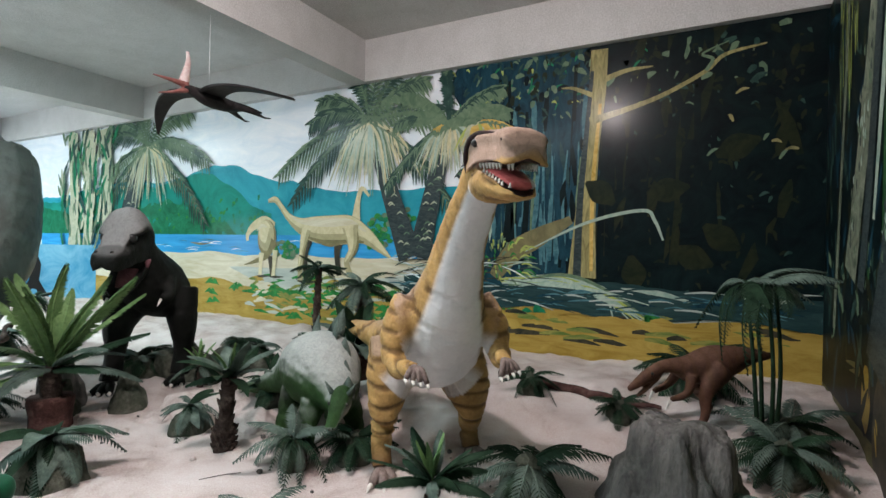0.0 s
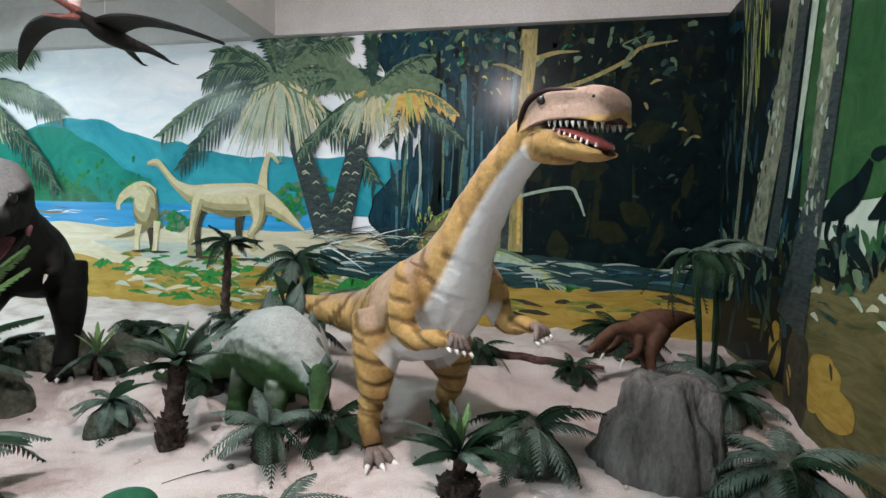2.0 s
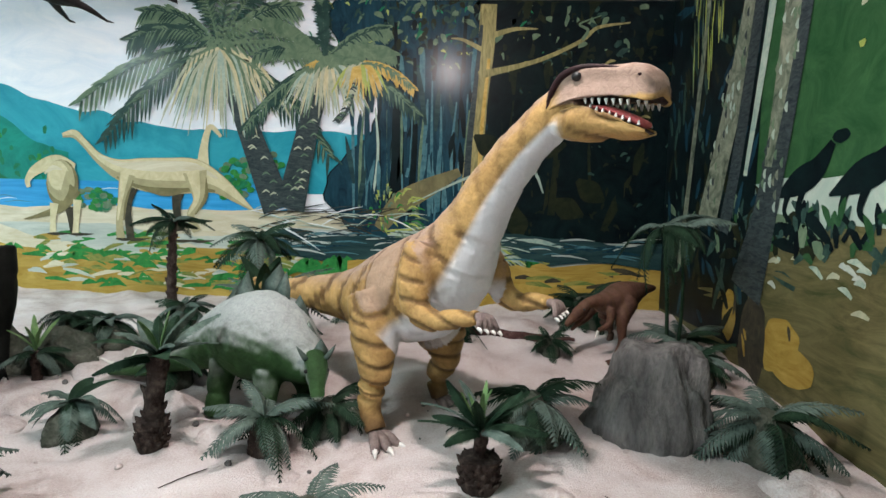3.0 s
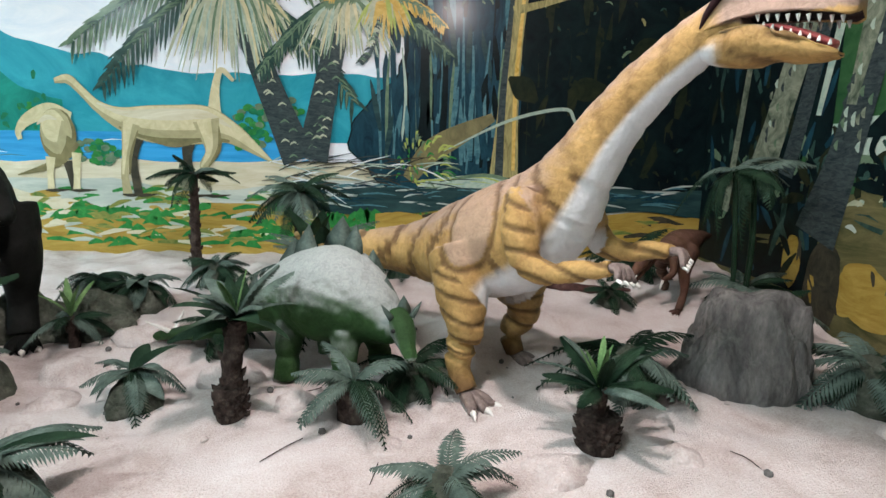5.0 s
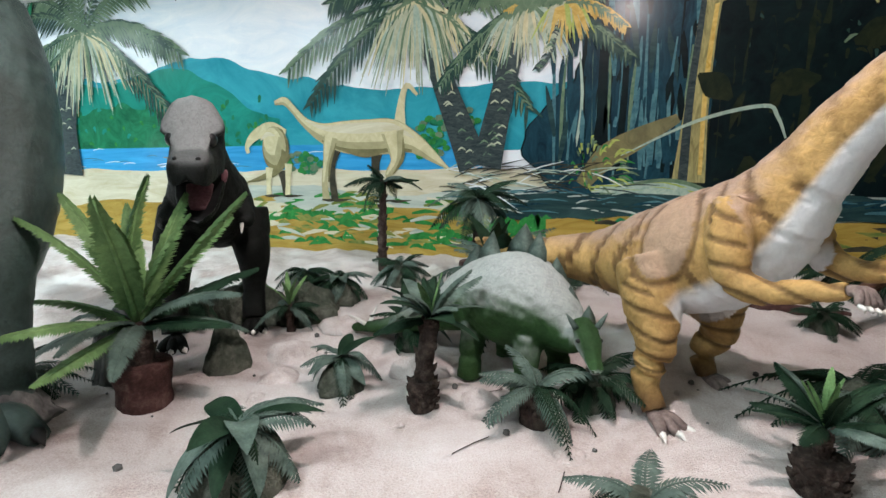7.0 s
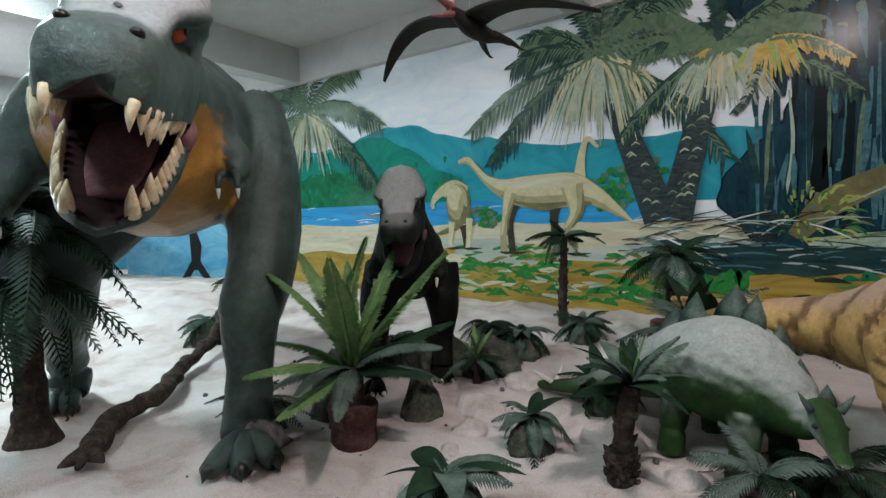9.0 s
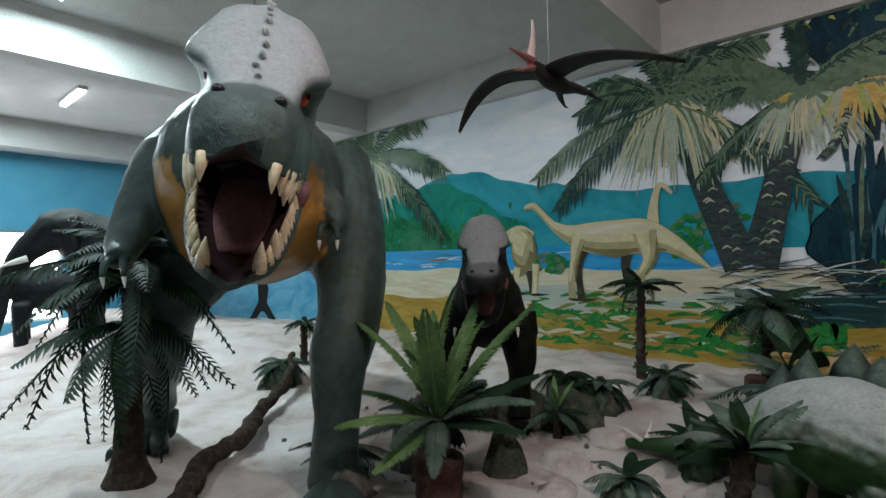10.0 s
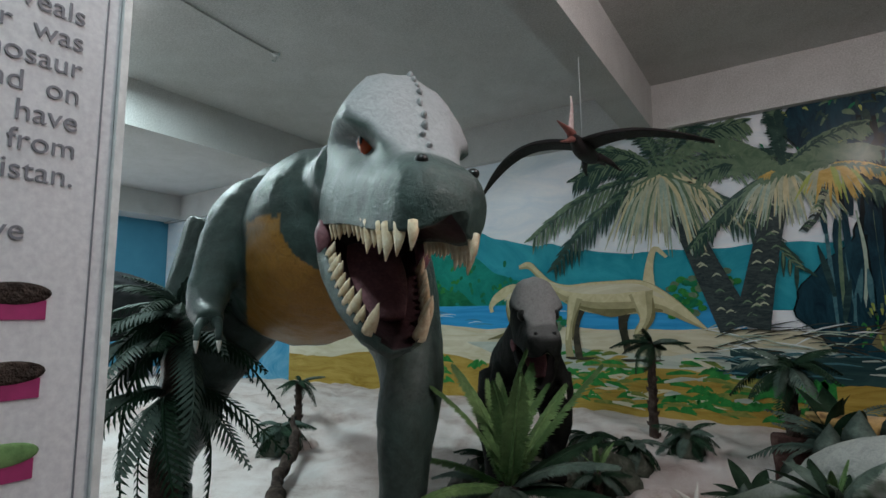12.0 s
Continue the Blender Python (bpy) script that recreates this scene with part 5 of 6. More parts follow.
# the flying reptile on its wire
bm = bmesh.new()
tube(bm, [(0.30, 0, 0.03, 0.035), (0.18, 0, 0.01, 0.055), (0.0, 0, -0.02, 0.085), (-0.25, 0, -0.03, 0.07), (-0.5, 0, 0.0, 0.035), (-0.72, 0, 0.0, 0.01)], 14, 4)
tube(bm, [(0.26, 0, 0.05, 0.04), (0.40, 0, 0.06, 0.03, 0.022), (0.62, 0, 0.06, 0.006)], 10, 4, 1)
tube(bm, [(0.26, 0, 0.01, 0.035), (0.40, 0, -0.05, 0.025, 0.016), (0.56, 0, -0.10, 0.006)], 10, 4, 1)
tube(bm, [(0.30, 0, 0.06, 0.02, 0.06), (0.27, 0, 0.18, 0.014, 0.045), (0.25, 0, 0.30, 0.01, 0.03), (0.26, 0, 0.40, 0.006, 0.02)], 10, 5, 2, (0, 1, 0))
for s, span, rise in ((-1, 1.10, -0.27), (1, 1.02, -0.12)):
    n = 14
    front, rear = [], []
    for i in range(n + 1):
        t = i / n
        y = s * (0.05 + span * t)
        z = 0.02 + rise * t ** 1.6 + 0.10 * math.sin(t * math.pi) * (1 if s < 0 else 0.3)
        front.append(Vector((0.14 + 0.10 * math.sin(t * 3.0) - 0.32 * t * t, y, z)))
        rear.append(Vector((-0.14 + 0.19 * math.sin(min(1, t * 1.8) * 1.57) - 0.24 * t * t, y, z - 0.015)))
    for dz in (0.006, -0.006):
        a = [bm.verts.new(v + Vector((0, 0, dz))) for v in front]
        b = [bm.verts.new(v + Vector((0, 0, dz))) for v in rear]
        for i in range(n):
            q = (a[i], a[i + 1], b[i + 1], b[i])
            bm.faces.new(q if dz * s < 0 else q[::-1])
    tube(bm, [(*v, 0.024 * (1 - 0.75 * i / n)) for i, v in enumerate(front)][::2], 8, 2)
    tube(bm, [(-0.28, s * 0.06, -0.03, 0.04), (-0.45, s * 0.13, -0.06, 0.028), (-0.62, s * 0.17, -0.10, 0.01)], 8, 4)
    tube(bm, [(-0.62, s * 0.17, -0.10, 0.012), (-0.70, s * 0.18, -0.09, 0.004)], 8, 2)
M["wing"] = mottled("black_wing_skin", (0.012, 0.011, 0.012), (0.035, 0.03, 0.03), 8, 0.55, strength=0.4)
M["beak"] = mottled("red_brown_beak", (0.16, 0.05, 0.045), (0.36, 0.16, 0.14), 12, 0.5, strength=0.3)
M["pink"] = mottled("pale_pink_crest", (0.55, 0.33, 0.32), (0.78, 0.68, 0.66), 16, 0.45, strength=0.4)
ob = new("flying_reptile_statue", mesh_of("flying_reptile_statue", bm, [M["wing"], M["beak"], M["pink"]]))
ob.matrix_world = heading(-4.46, 3.36, 3.12, 0.0, -1.0)
tagged(ob, "black winged flying reptile model with pink crest hung from the ceiling", "reptile model")
bm = bmesh.new()
tube(bm, [(0, 0, 0, 0.003), (0, 0, 0.7, 0.003), (0, 0, 1.45, 0.003)], 6, 2)
ob = new("hanging_wire", mesh_of("hanging_wire", bm, M["steel"]))
ob.matrix_world = pose(-4.46, 3.36, 3.17)
tagged(ob, "thin steel wire that holds the flying model", "wire")


# ---- plants, rocks and wood ----
def frond_mesh(name, length, width, droop, n, mat, blade=0.5, fold=0.35, tip=0.25):
    """One pinnate leaf along +x: a bending rib with two rows of leaflets."""
    bm = bmesh.new()
    rib = []
    for i in range(9):
        t = i / 8
        rib.append(Vector((length * t * (1 - 0.18 * droop * t), 0, length * (0.30 * t - droop * t * t))))
    tube(bm, [(*p, 0.008 * length / 0.5 * (1 - 0.8 * i / 8) + 0.002) for i, p in enumerate(rib)][::2], 5, 2)
    for i in range(n):
        t = 0.10 + 0.9 * i / (n - 1)
        k = min(7, int(t * 8))
        p = rib[k].lerp(rib[k + 1], t * 8 - k)
        d = (rib[k + 1] - rib[k]).normalized()
        l = width * (math.sin(math.pi * min(1, 0.18 + 0.80 * t)) ** 0.7 + 0.05) * rng.uniform(0.9, 1.08)
        up = Vector((0, 1, 0)).cross(d) * -1
        for s in (-1, 1):
            e = (d * 0.75 + Vector((0, s, 0)) + up * (-fold + 0.08 * rng.uniform(-1, 1))).normalized()
            q = p + e * l
            q.z -= tip * l
            w = d * (blade * length / n)
            m = p.lerp(q, 0.5) + up * 0.012
            v = [bm.verts.new(c) for c in (p - w * 0.6, m - w, q, m + w, p + w * 0.6)]
            bm.faces.new(v if s > 0 else v[::-1])
    return mesh_of(name, bm, mat)


def broad_mesh(name, length, width, droop, mat):
    """One broad folded leaf along +x."""
    bm = bmesh.new()
    rows = []
    for i in range(9):
        t = i / 8
        w = width * math.sin(math.pi * (0.06 + 0.94 * t) ** 0.8) ** 0.8
        x, z = length * t * (1 - 0.15 * droop * t), length * (0.35 * t - droop * t * t)
        rows.append([bm.verts.new((x, -w, z + 0.25 * w)), bm.verts.new((x, -w * 0.5, z + 0.09 * w)), bm.verts.new((x, 0, z)), bm.verts.new((x, w * 0.5, z + 0.09 * w)), bm.verts.new((x, w, z + 0.25 * w))])
    for a, b in zip(rows, rows[1:]):
        for k in range(4):
            bm.faces.new((a[k], b[k], b[k + 1], a[k + 1]))
    return mesh_of(name, bm, mat)


FR = {
    "dark": [frond_mesh("frond", 0.5, 0.13, 0.55, 22, M["leaf"]), frond_mesh("frond", 0.5, 0.12, 0.85, 22, M["leaf"])],
    "grey": [frond_mesh("frond", 0.5, 0.12, 0.6, 20, M["leaf2"]), frond_mesh("frond", 0.5, 0.11, 0.95, 20, M["leaf2"])],
    "fresh": [frond_mesh("frond", 0.5, 0.062, 0.12, 48, M["leaf3"], 0.9, 0.25, 0.05), frond_mesh("frond", 0.5, 0.055, 0.3, 48, M["leaf3"], 0.9, 0.25, 0.05)],
    "dense": [frond_mesh("frond", 0.5, 0.085, 0.25, 30, M["leaf"], 0.9), frond_mesh("frond", 0.5, 0.09, 0.45, 30, M["leaf"], 0.9), frond_mesh("frond", 0.5, 0.08, 0.35, 30, M["leaf2"], 0.9)],
    "cycad": [frond_mesh("frond", 0.5, 0.065, 0.2, 44, M["leaf"], 0.9, 0.25, 0.05), frond_mesh("frond", 0.5, 0.06, 0.4, 44, M["leaf2"], 0.9, 0.25, 0.05)],
    "broad": [broad_mesh("leaf", 0.5, 0.085, 0.5, M["leaf2"]), broad_mesh("leaf", 0.5, 0.075, 0.3, M["leaf"])],
    "hang": [frond_mesh("frond", 0.5, 0.11, 1.3, 24, M["leaf"], 0.45), frond_mesh("frond", 0.5, 0.10, 1.0, 24, M["leaf2"], 0.45), frond_mesh("frond", 0.5, 0.10, 1.5, 24, M["leaf"], 0.45)],
}


def crown(parent, x, y, z, n, kinds, length, pitch, spread=18, name="frond"):
    """Leaves round a point; pitch: degrees of rise of the inner and outer ones."""
    for i in range(n):
        me = FR[kinds[i % len(kinds)]]
        me = me[rng.randrange(len(me))]
        ob = new(name, me)
        ob.parent = parent
        p = pitch[0] + (pitch[1] - pitch[0]) * (i + 0.5) / n
        k = length / 0.5 * rng.uniform(0.82, 1.12)
        ob.matrix_local = pose(x, y, z, 0, 0, i * 137.5 + rng.uniform(-spread, spread)) @ pose(0, 0, 0, rng.uniform(-25, 25), -p + rng.uniform(-7, 7), 0) @ Matrix.Diagonal((k, k, k, 1))


def trunk_part(parent, h, r0, r1, lean=(0, 0), name="trunk", mat=None, scales=True):
    """A palm trunk ringed with the stubs of old leaves."""
    bm = bmesh.new()
    pts = [(lean[0] * t * t, lean[1] * t * t, h * t - 0.05 * (t == 0), r0 + (r1 - r0) * t) for t in (0, 0.25, 0.5, 0.75, 1)]
    tube(bm, pts, 12, 4)
    for v in bm.verts:
        v.co += Vector((noise.noise(v.co * 21), noise.noise(v.co * 21 + Vector((9, 0, 0))), 0)) * r0 * 0.22
    if scales:
        for k in range(int(h / 0.028)):
            t = (k + 0.5) * 0.028 / h
            a = k * 2.4
            r = r0 + (r1 - r0) * t
            b = Vector((lean[0] * t * t + r * 0.85 * math.cos(a), lean[1] * t * t + r * 0.85 * math.sin(a), h * t))
            spike(bm, b, b + Vector((0.5 * r * math.cos(a), 0.5 * r * math.sin(a), 0.045)), 0.014 + 0.1 * r, 0, 5)
    part(name, bm, mat or M["bark"], parent)


def pot_part(parent, r, h, name="pot"):
    bm = bmesh.new()
    tube(bm, [(0, 0, -0.04, r * 0.95), (0, 0, h * 0.4, r * 0.92), (0, 0, h * 0.85, r * 1.02), (0, 0, h, r * 1.0)], 18, 4)
    for v in bm.verts:
        v.co += v.co.normalized() * 0.012 * noise.noise(v.co * 18)
    if name == "root_ball":
        for k in range(40):
            a, z = k * 2.4, h * (0.05 + 0.9 * k / 40)
            spike(bm, (r * 0.9 * math.cos(a), r * 0.9 * math.sin(a), z), (r * 1.18 * math.cos(a), r * 1.18 * math.sin(a), z + 0.03), 0.018, 0, 5)
    part(name, bm, M["pot"] if name == "pot" else M["bark"], parent)


def stone(name, label, x, y, rx, ry, h, mat, seed, ridge=0.0, taper=0.22, turn=0):
    bm = bmesh.new()
    bmesh.ops.create_icosphere(bm, subdivisions=5 if rx > 0.25 else 4, radius=1.0)
    o = Vector((seed * 7.3, seed * 1.9, 0))
    for v in bm.verts:
        c = v.co.copy()
        k = 1 + 0.30 * noise.noise(c * 1.4 + o) + 0.12 * noise.noise(c * 3.5 + o) + 0.04 * noise.noise(c * 9 + o)
        if ridge:
            k += ridge * noise.noise(Vector((math.atan2(c.y, c.x) * 5, seed, c.z * 0.5)))
        z = c.z * k
        if taper < 0.1:
            z = min(z, 0.80 + 0.12 * z + 0.1 * noise.noise(c * 2.5 + o))
        v.co = (c.x * k * rx * (1 - taper * max(0, z)), c.y * k * ry * (1 - taper * max(0, z)), max(-0.15, z) * h)
    ob = new(name, mesh_of(name, bm, mat))
    ob.matrix_world = pose(x, y, sand_z(x, y) - 0.02, 0, 0, turn)
    return tagged(ob, label, "rock")


def at(x, y, dz=0.0):
    return pose(x, y, sand_z(x, y) + dz)


# the large cycad in a dark red pot
c = thing("potted_cycad", "large green cycad in a dark red pot on sand", "cycad", at(-4.6, 1.98))
pot_part(c, 0.17, 0.26)
trunk_part(c, 0.52, 0.085, 0.075)
crown(c, 0, 0, 0.50, 12, ("fresh",), 0.92, (78, 32))
crown(c, 0, 0, 0.48, 13, ("cycad", "fresh", "cycad"), 0.80, (24, -14))

c = thing("thin_palm", "thin dark palm with a ragged drooping crown against the mural", "palm", at(-4.3, 4.92))
trunk_part(c, 1.02, 0.055, 0.035, (0.02, 0.02))
crown(c, 0.02, 0.02, 1.0, 13, ("dark", "dark", "dense"), 0.42, (30, -25))

c = thing("small_palm", "small palm with a fresh green heart on sand", "palm", at(-4.42, 3.28))
trunk_part(c, 0.24, 0.035, 0.03)
crown(c, 0, 0, 0.24, 5, ("fresh",), 0.28, (75, 45))
crown(c, 0, 0, 0.22, 10, ("dark", "grey"), 0.30, (30, -20))

c = thing("trunk_cycad", "cycad with a rough dark trunk and dusty spreading leaves", "cycad", at(-2.9, 2.37))
trunk_part(c, 0.56, 0.06, 0.052, (0.05, 0.0))
pot_part(c, 0.085, 0.18, "root_ball")
crown(c, 0.05, 0, 0.56, 4, ("fresh", "dense"), 0.30, (70, 50))
crown(c, 0.05, 0, 0.55, 15, ("dense", "broad", "cycad"), 0.42, (50, -15))

c = thing("stump_fern", "arching grey-green fern on a short stump", "fern", at(-2.24, 2.42))
trunk_part(c, 0.20, 0.10, 0.08)
crown(c, 0, 0, 0.19, 15, ("grey", "grey", "hang"), 0.38, (55, -10))

c = thing("potted_palm", "low dark palm with pale heart on a brown root ball", "palm", at(-0.96, 2.16))
pot_part(c, 0.105, 0.17, "root_ball")
trunk_part(c, 0.31, 0.035, 0.035)
crown(c, 0, 0, 0.31, 5, ("fresh",), 0.24, (75, 50))
crown(c, 0, 0, 0.30, 14, ("cycad", "dense"), 0.36, (45, 5))

c = thing("tall_potted_palm", "tall dusty palm in a dark red pot behind the plated statue", "palm", at(-3.02, 4.2))
pot_part(c, 0.17, 0.42)
trunk_part(c, 0.98, 0.06, 0.045)
crown(c, 0, 0, 0.98, 16, ("dark", "grey", "dark"), 0.46, (50, -30))
c = thing("broad_leaf_plant", "grey-green broad leaved plant with arching leaves", "plant", at(-2.75, 3.75))
trunk_part(c, 0.45, 0.05, 0.04)
crown(c, 0, 0, 0.43, 24, ("broad", "grey", "broad", "hang"), 0.58, (75, -5), name="leaf")

for x, y, k, n, kinds, lab in ((-3.47, 1.47, 0.42, 17, ("grey", "hang", "broad"), "large plant with grey leaves drooping over a mossy stone"),
                               (-3.54, 2.54, 0.30, 14, ("broad", "grey", "hang"), "low plant with drooping leaves over a mossy stone"),
                               (-1.72, 1.62, 0.34, 13, ("grey", "hang"), "low grey fern at the front of the sand"),
                               (-4.3, 3.95, 0.34, 14, ("grey", "dark", "broad"), "low dark plant over mossy stones"),
                               (-4.75, 4.05, 0.36, 14, ("dark", "grey"), "low dark plant over mossy stones"),
                               (-1.15, 4.4, 0.30, 12, ("dark", "hang"), "dark tuft of leaves on sand"),
                               (-0.62, 2.75, 0.46, 16, ("dark", "hang", "grey"), "dark spreading fern on sand"),
                               (-3.3, 3.25, 0.34, 14, ("dark", "broad"), "dark low plant beside the plated statue"),
                               (-1.95, 2.75, 0.34, 14, ("dark", "hang", "dark"), "dark fern beside the plated statue"),
                               (-5.35, 1.75, 0.34, 14, ("hang", "dark", "grey"), "green fern beside the clawed foot"),
                               (-8.0, 2.9, 0.42, 15, ("grey", "dark"), "low bush on a pale stone"),
                               (0.78, 2.62, 0.46, 18, ("grey", "hang", "dark"), "large grey-green palm with drooping leaves by the wall"),
                               (0.86, 4.1, 0.42, 14, ("grey", "grey", "dark"), "grey fern in the shaded corner"),
                               (0.80, 3.7, 0.40, 14, ("dark", "grey"), "grey fern in the shaded corner"),
                               (-0.3, 4.15, 0.24, 10, ("dark",), "dark tuft of leaves beside the brown statue"),
                               (-5.35, 3.2, 0.42, 14, ("dark", "dark", "grey"), "dark plant behind the potted cycad"),
                               (-3.9, 4.5, 0.36, 12, ("dark", "grey"), "dark plant at the foot of the mural"),
                               (-2.2, 4.9, 0.34, 12, ("dark", "hang"), "dark plant at the foot of the mural"),
                               (0.2, 5.1, 0.5, 14, ("dark", "dark"), "dark plant at the foot of the mural")):
    c = thing("low_plant", lab, "plant", at(x, y))
    draped = "stone" in lab
    wide = 0.52 if draped else 0.42
    bm = bmesh.new()
    bmesh.ops.create_icosphere(bm, subdivisions=3, radius=1.0)
    for v in bm.verts:
        v.co = Vector((v.co.x * wide * k, v.co.y * wide * k, max(-0.2, v.co.z) * 0.62 * k)) * (1 + 0.25 * noise.noise(v.co * 2 + Vector((x * 9, y, 0))))
    part("stone", bm, M["mossrock"], c, "mossy stone")
    crown(c, 0, 0, (0.66 if draped else 0.46) * k, n + (18 if draped else 9), kinds, k * (0.98 if draped else 1.0), (22, -58) if draped else (45, -28), 25, "leaf")

# the drooping palm by the large statue and a small one behind it
c = thing("drooping_palm", "dark green palm with long drooping leaves on a bare trunk", "palm", at(-6.5, 0.72))
trunk_part(c, 1.62, 0.11, 0.05, (0.05, 0.03), scales=False)
bm = bmesh.new()
tube(bm, [(0, 0, -0.05, 0.2, 0.2), (0, 0, 0.08, 0.14), (0, 0, 0.2, 0.10)], 14, 4)
part("root_flare", bm, M["bark"], c)
crown(c, 0.05, 0.03, 1.60, 24, ("grey", "dark", "hang"), 0.52, (75, 5))
crown(c, 0.04, 0.02, 1.45, 16, ("hang", "grey", "dark"), 0.72, (40, -20))
crown(c, 0.03, 0.01, 1.1, 14, ("hang", "grey", "hang"), 0.66, (30, -25))
c = thing("thin_palm", "thin dark palm with a small crown on the far sand", "palm", at(-8.4, 3.5))
trunk_part(c, 0.55, 0.05, 0.04)
crown(c, 0, 0, 0.55, 10, ("dark", "dense"), 0.34, (25, -25))

# stems and hanging leaves in the shaded corner
c = thing("corner_palm", "tall thin-stemmed palm with dusty hanging leaves in the corner", "palm", at(0.72, 3.95))
for k in range(4):
    bm = bmesh.new()
    a = 0.5 + k * 1.5
    tube(bm, [(0.05 * math.cos(a), 0.05 * math.sin(a), -0.03, 0.017), (0.09 * math.cos(a), 0.09 * math.sin(a), 0.6, 0.014), (0.10 * math.cos(a) - 0.05, 0.10 * math.sin(a), 1.22, 0.010)], 7, 5)
    part("stem", bm, M["leaf"], c)
    crown(c, 0.10 * math.cos(a) - 0.05, 0.10 * math.sin(a), 1.2, 5, ("grey", "hang", "dark"), 0.42, (35, -25))

# stones
stone("boulder", "tall grey ridged boulder on sand", 0.19, 2.92, 0.40, 0.27, 0.66, M["rock"], 3, 0.15, 0.05, -20)
stone("stump_rock", "grey stump-like rock beside the cycad", -5.1, 2.3, 0.22, 0.2, 0.50, M["rock"], 5, 0.12)
stone("stump_rock", "grey stump-like rock beside the cycad", -4.85, 2.18, 0.15, 0.14, 0.34, M["mossrock"], 8, 0.12)
stone("dark_rock", "dark mossy rock by the charcoal statue", -4.45, 2.55, 0.16, 0.16, 0.32, M["mossrock"], 11, 0.08)
stone("dark_rock", "dark mossy rock under the charcoal statue", -5.0, 3.5, 0.4, 0.3, 0.34, M["mossrock"], 13, 0.05)
stone("dark_rock", "dark mossy rock under the charcoal statue", -4.45, 3.6, 0.3, 0.25, 0.3, M["mossrock"], 14, 0.05)
for i, (x, y, r, h) in enumerate(((-3.1, 2.85, 0.2, 0.15), (-2.6, 2.55, 0.14, 0.10), (-4.0, 2.5, 0.16, 0.09), (-3.95, 2.2, 0.1, 0.05), (-4.15, 2.9, 0.22, 0.12), (-1.2, 1.95, 0.2, 0.09), (-0.55, 2.1, 0.13, 0.06),
                                  (-5.05, 1.55, 0.22, 0.2), (0.75, 2.2, 0.2, 0.14), (-4.0, 3.4, 0.2, 0.12), (-2.05, 2.15, 0.12, 0.05), (-7.9, 3.2, 0.14, 0.12))):
    stone("sand_rock", "pale sand-coloured rock half sunk in sand", x, y, r, r * 0.8, h, M["sand"] if i not in (7,) else M["rock"], 20 + i, 0.04, turn=i * 40)
for i in range(70):
    x, y = rng.uniform(-6.5, 0.6), rng.uniform(1.0, 3.4)
    r = rng.uniform(0.008, 0.025)
    bm = bmesh.new()
    bmesh.ops.create_icosphere(bm, subdivisions=1, radius=r)
    for v in bm.verts:
        v.co *= 1 + 0.35 * noise.noise(v.co * 60 + Vector((i, 0, 0)))
    ob = new("pebble", mesh_of("pebble", bm, M["rock"] if i % 3 else M["sand"]))
    ob.matrix_world = pose(x, y, sand_z(x, y) + r * 0.4)
    tagged(ob, "small pebble lying on the pale sand", "pebble", "pebbles")


# dead wood
def log(name, label, pts, mat, bumps=0.2):
    bm = bmesh.new()
    tube(bm, pts, 14, 9)
    for v in bm.verts:
        v.co += Vector((noise.noise(v.co * 6), noise.noise(v.co * 6 + Vector((5, 0, 0))), noise.noise(v.co * 6 + Vector((0, 5, 0))))) * pts[1][3] * bumps
    return tagged(new(name, mesh_of(name, bm, mat)), label, "log")


log("driftwood", "long dark twisted driftwood log on sand", [(-5.70, 0.72, 0.03, 0.04), (-5.85, 0.86, 0.07, 0.085), (-6.15, 1.12, 0.07, 0.075), (-6.5, 1.62, 0.08, 0.07), (-7.08, 2.12, 0.10, 0.06), (-7.5, 2.68, 0.20, 0.05), (-7.9, 3.0, 0.42, 0.035)], M["bark"], 0.55)
for dx, dy in ((0.16, -0.10), (0.05, -0.17), (0.20, 0.02)):
    log("driftwood_branch", "broken dark branch end of driftwood on sand", [(-5.76, 0.78, 0.06, 0.05), (-5.76 + dx * 0.6, 0.78 + dy * 0.6, 0.05, 0.035), (-5.76 + dx, 0.78 + dy, 0.03, 0.008)], M["bark"], 0.5)
log("fallen_branch", "brown fallen branch along the back of the sand", [(-1.6, 4.75, 0.26, 0.03), (-1.1, 4.62, 0.25, 0.045), (-0.5, 4.5, 0.22, 0.04), (0.0, 4.45, 0.22, 0.02)], M["pot"], 0.5)
for i in range(6):
    x, y, a = rng.uniform(-4.5, 0.4), rng.uniform(1.8, 3.2), rng.random() * 6.28
    l = rng.uniform(0.1, 0.28)
    x2, y2 = x + l * math.cos(a), y + l * math.sin(a)
    log("twig", "thin dry twig lying on sand", [(x, y, sand_z(x, y) + 0.008, 0.0025), ((x + x2) / 2, (y + y2) / 2, sand_z((x + x2) / 2, (y + y2) / 2) + 0.012, 0.003), (x2, y2, sand_z(x2, y2) + 0.008, 0.002)], M["bark"], 0.4)

# painted board of the sea beyond the sand
bd = thing("sea_board", "bright blue painted board with a dark sea animal's tail", "painted board", pose(-12.6, 5.2, 0.0, 0, 0, 38))
bm = bmesh.new()
box(bm, -1.3, 1.3, -0.03, 0.03, -0.4, 1.45)
M["sea"] = paint("sea_paint", (0.06, 0.32, 0.55), (0.25, 0.55, 0.72), 2.0)
part("panel", bm, M["sea"], bd, smooth=False)
bm = bmesh.new()
for s in (-1, 1):
    v = [bm.verts.new((0.1 + s * a, -0.034, b)) for a, b in ((0.0, 0.55), (0.22, 0.22), (0.52, 0.12), (0.30, 0.32), (0.06, 0.75))]
    bm.faces.new(v if s > 0 else v[::-1])
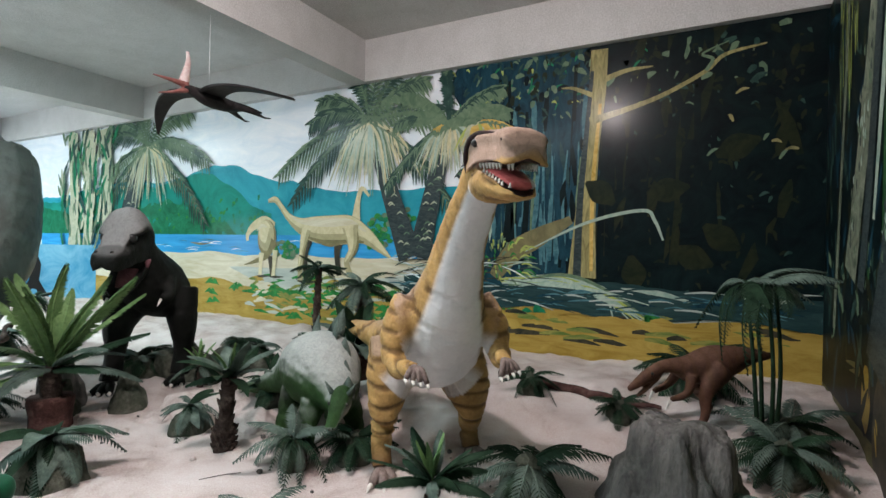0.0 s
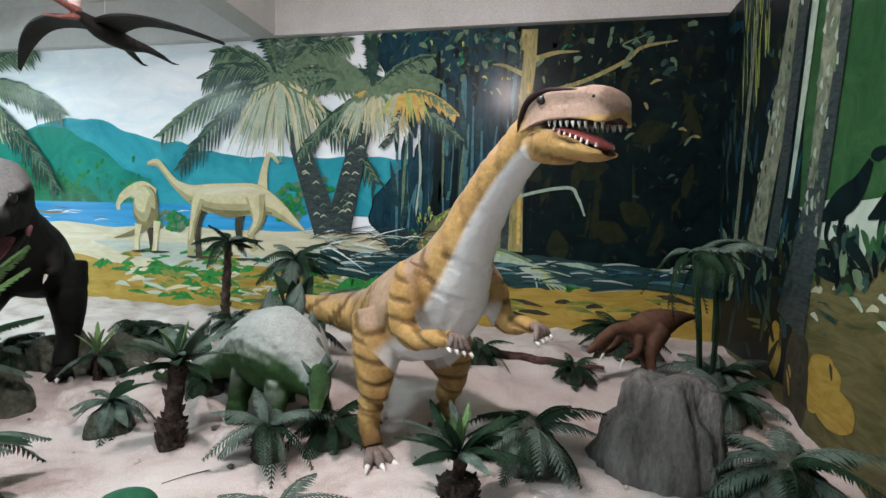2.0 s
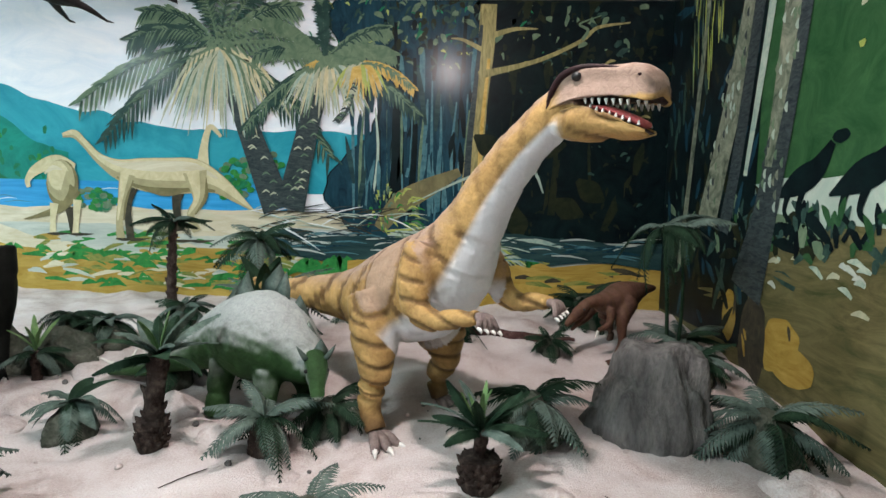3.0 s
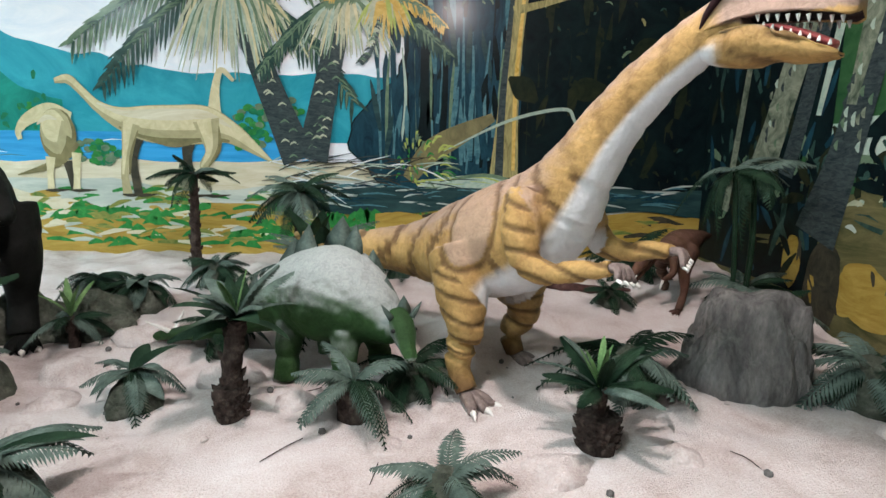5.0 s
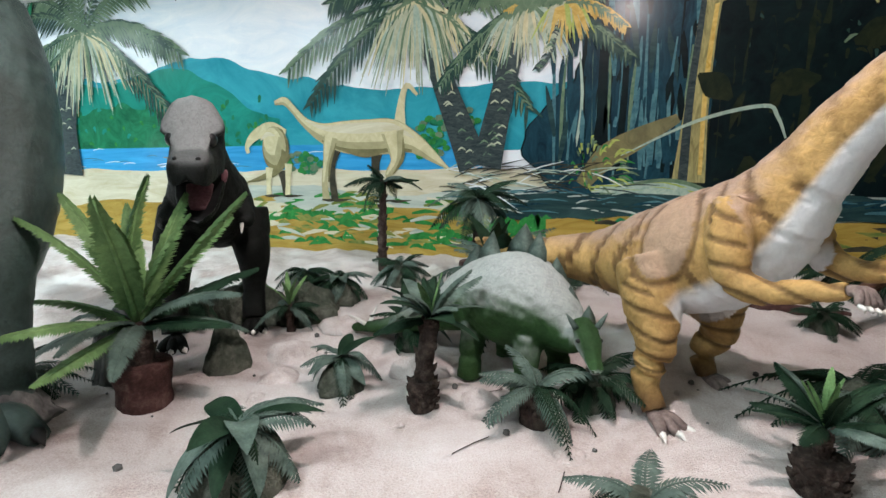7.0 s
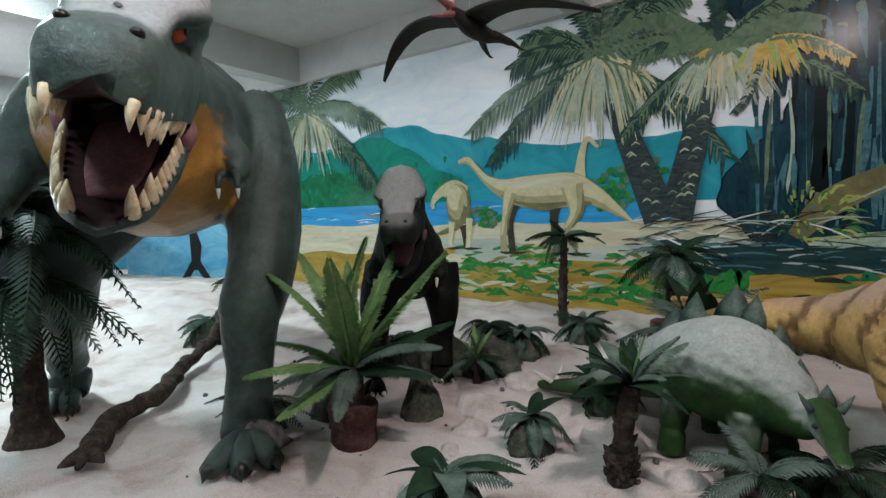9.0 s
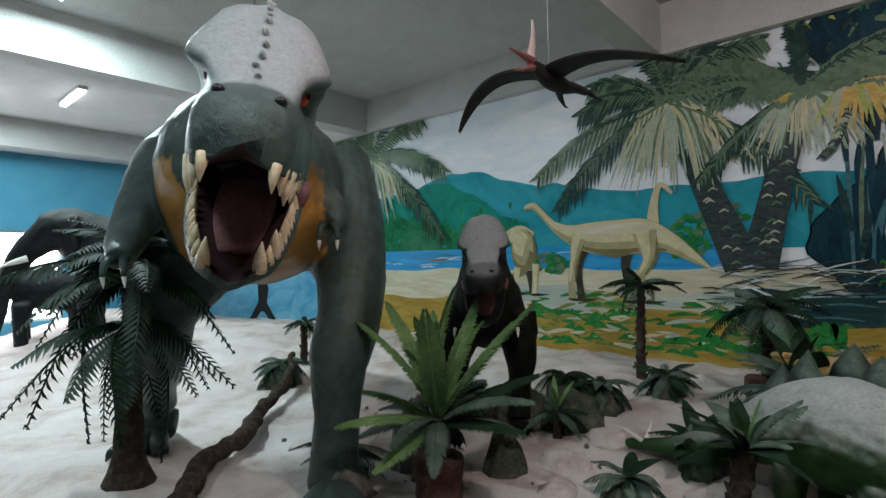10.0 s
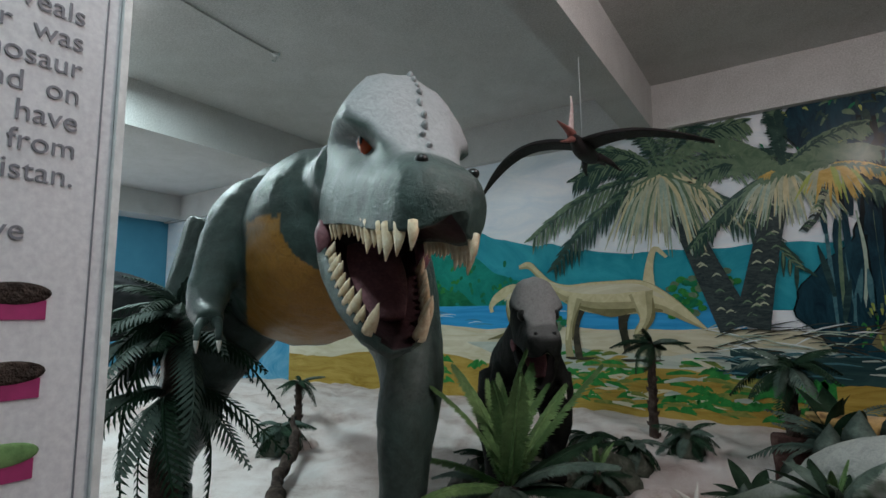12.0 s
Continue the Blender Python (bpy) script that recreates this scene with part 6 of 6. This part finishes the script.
v = [bm.verts.new((0.1 + a, -0.036, b)) for a, b in ((-0.08, 0.5), (0.08, 0.5), (0.14, 1.0), (0.05, 1.3), (-0.1, 1.3))]
bm.faces.new(v)
part("painted_tail", bm, M["black"], bd, "black painted tail", smooth=False)

# a barrier post with a rounded green cap at the edge of the walkway
ps = thing("barrier_post", "slim dark post with a rounded green cap at the sand's edge", "post", pose(-1.31, 0.33, -0.07))
bm = bmesh.new()
tube(bm, [(0, 0, -0.02, 0.022), (0, 0, 0.45, 0.02), (0, 0, 0.92, 0.02)], 14, 3)
part("pole", bm, M["black"], ps)
bm = bmesh.new()
tube(bm, [(0, 0, 0.90, 0.035), (0, 0, 0.925, 0.056), (0, 0, 0.955, 0.058), (0, 0, 0.975, 0.045), (0, 0, 0.985, 0.012)], 20, 4)
M["green_cap"] = mottled("green_enamel", (0.008, 0.06, 0.03), (0.015, 0.10, 0.05), 6, 0.4, strength=0.1)
part("cap", bm, M["green_cap"], ps, "dark green rounded cap")

# the information panel beside the walkway
sg = thing("information_panel", "white printed information panel with grey text and magenta bars", "sign", pose(-4.215, -0.70, 0.0, 0, 0, 0))
bm = bmesh.new()
box(bm, -0.04, 0.0, -1.5, 0.0, 0.35, 2.9)
M["panel"] = mottled("white_print", (0.62, 0.61, 0.64), (0.70, 0.69, 0.72), 1.5, 0.45, strength=0.03)
part("board", bm, M["panel"], sg, smooth=False)
for y in (0.002, -1.518):
    bm = bmesh.new()
    box(bm, -0.05, 0.012, y, y + 0.016, 0.33, 2.92)
    part("frame_post", bm, M["steel"], sg, smooth=False)
for y in (-1.3, -0.2):
    bm = bmesh.new()
    box(bm, -0.045, -0.005, y - 0.02, y + 0.02, -0.06, 0.348)
    part("leg", bm, M["steel"], sg, smooth=False)
bm = bmesh.new()
box(bm, 0.0005, 0.002, -0.028, -0.025, 0.4, 2.85)
part("printed_line", bm, plain("grey_ink", (0.19, 0.19, 0.22)), sg, smooth=False)
INK, MAG = bpy.data.materials["grey_ink"], plain("magenta_print", (0.36, 0.03, 0.14), 0.5)
for i, words in enumerate(("veals", "ur  was", "inosaur", "nd  on", "have", "from", "histan.", "", "ve")):
    if not words:
        continue
    cu = bpy.data.curves.new("text", "FONT")
    cu.body, cu.size, cu.align_x, cu.extrude = words, 0.060, "RIGHT", 0.0008
    tmp = new("text", cu)
    me = bpy.data.meshes.new_from_object(tmp.evaluated_get(bpy.context.evaluated_depsgraph_get()))
    bpy.data.objects.remove(tmp)
    me.materials.clear()
    me.materials.append(INK)
    ob = part("text_line", me, None, sg)
    ob.matrix_local = Matrix.Translation((0.0015, -0.068 - (0.075 if words == "ve" else 0), 2.235 - 0.0595 * i)) @ Euler((math.pi / 2, 0, math.pi / 2)).to_matrix().to_4x4()
for k in range(3):
    bm = bmesh.new()
    box(bm, 0.0005, 0.002, -0.9, -0.098, 1.605 - 0.150 * k, 1.643 - 0.150 * k)
    part("magenta_bar", bm, MAG, sg, "magenta printed bar", smooth=False)
    bm = bmesh.new()
    ball(bm, 0.002, -0.15, 1.656 - 0.150 * k, 0.003, 0.06, 0.022)
    part("printed_shape", bm, M["leaf3"] if k == 2 else M["bark"], sg, "small printed shape")
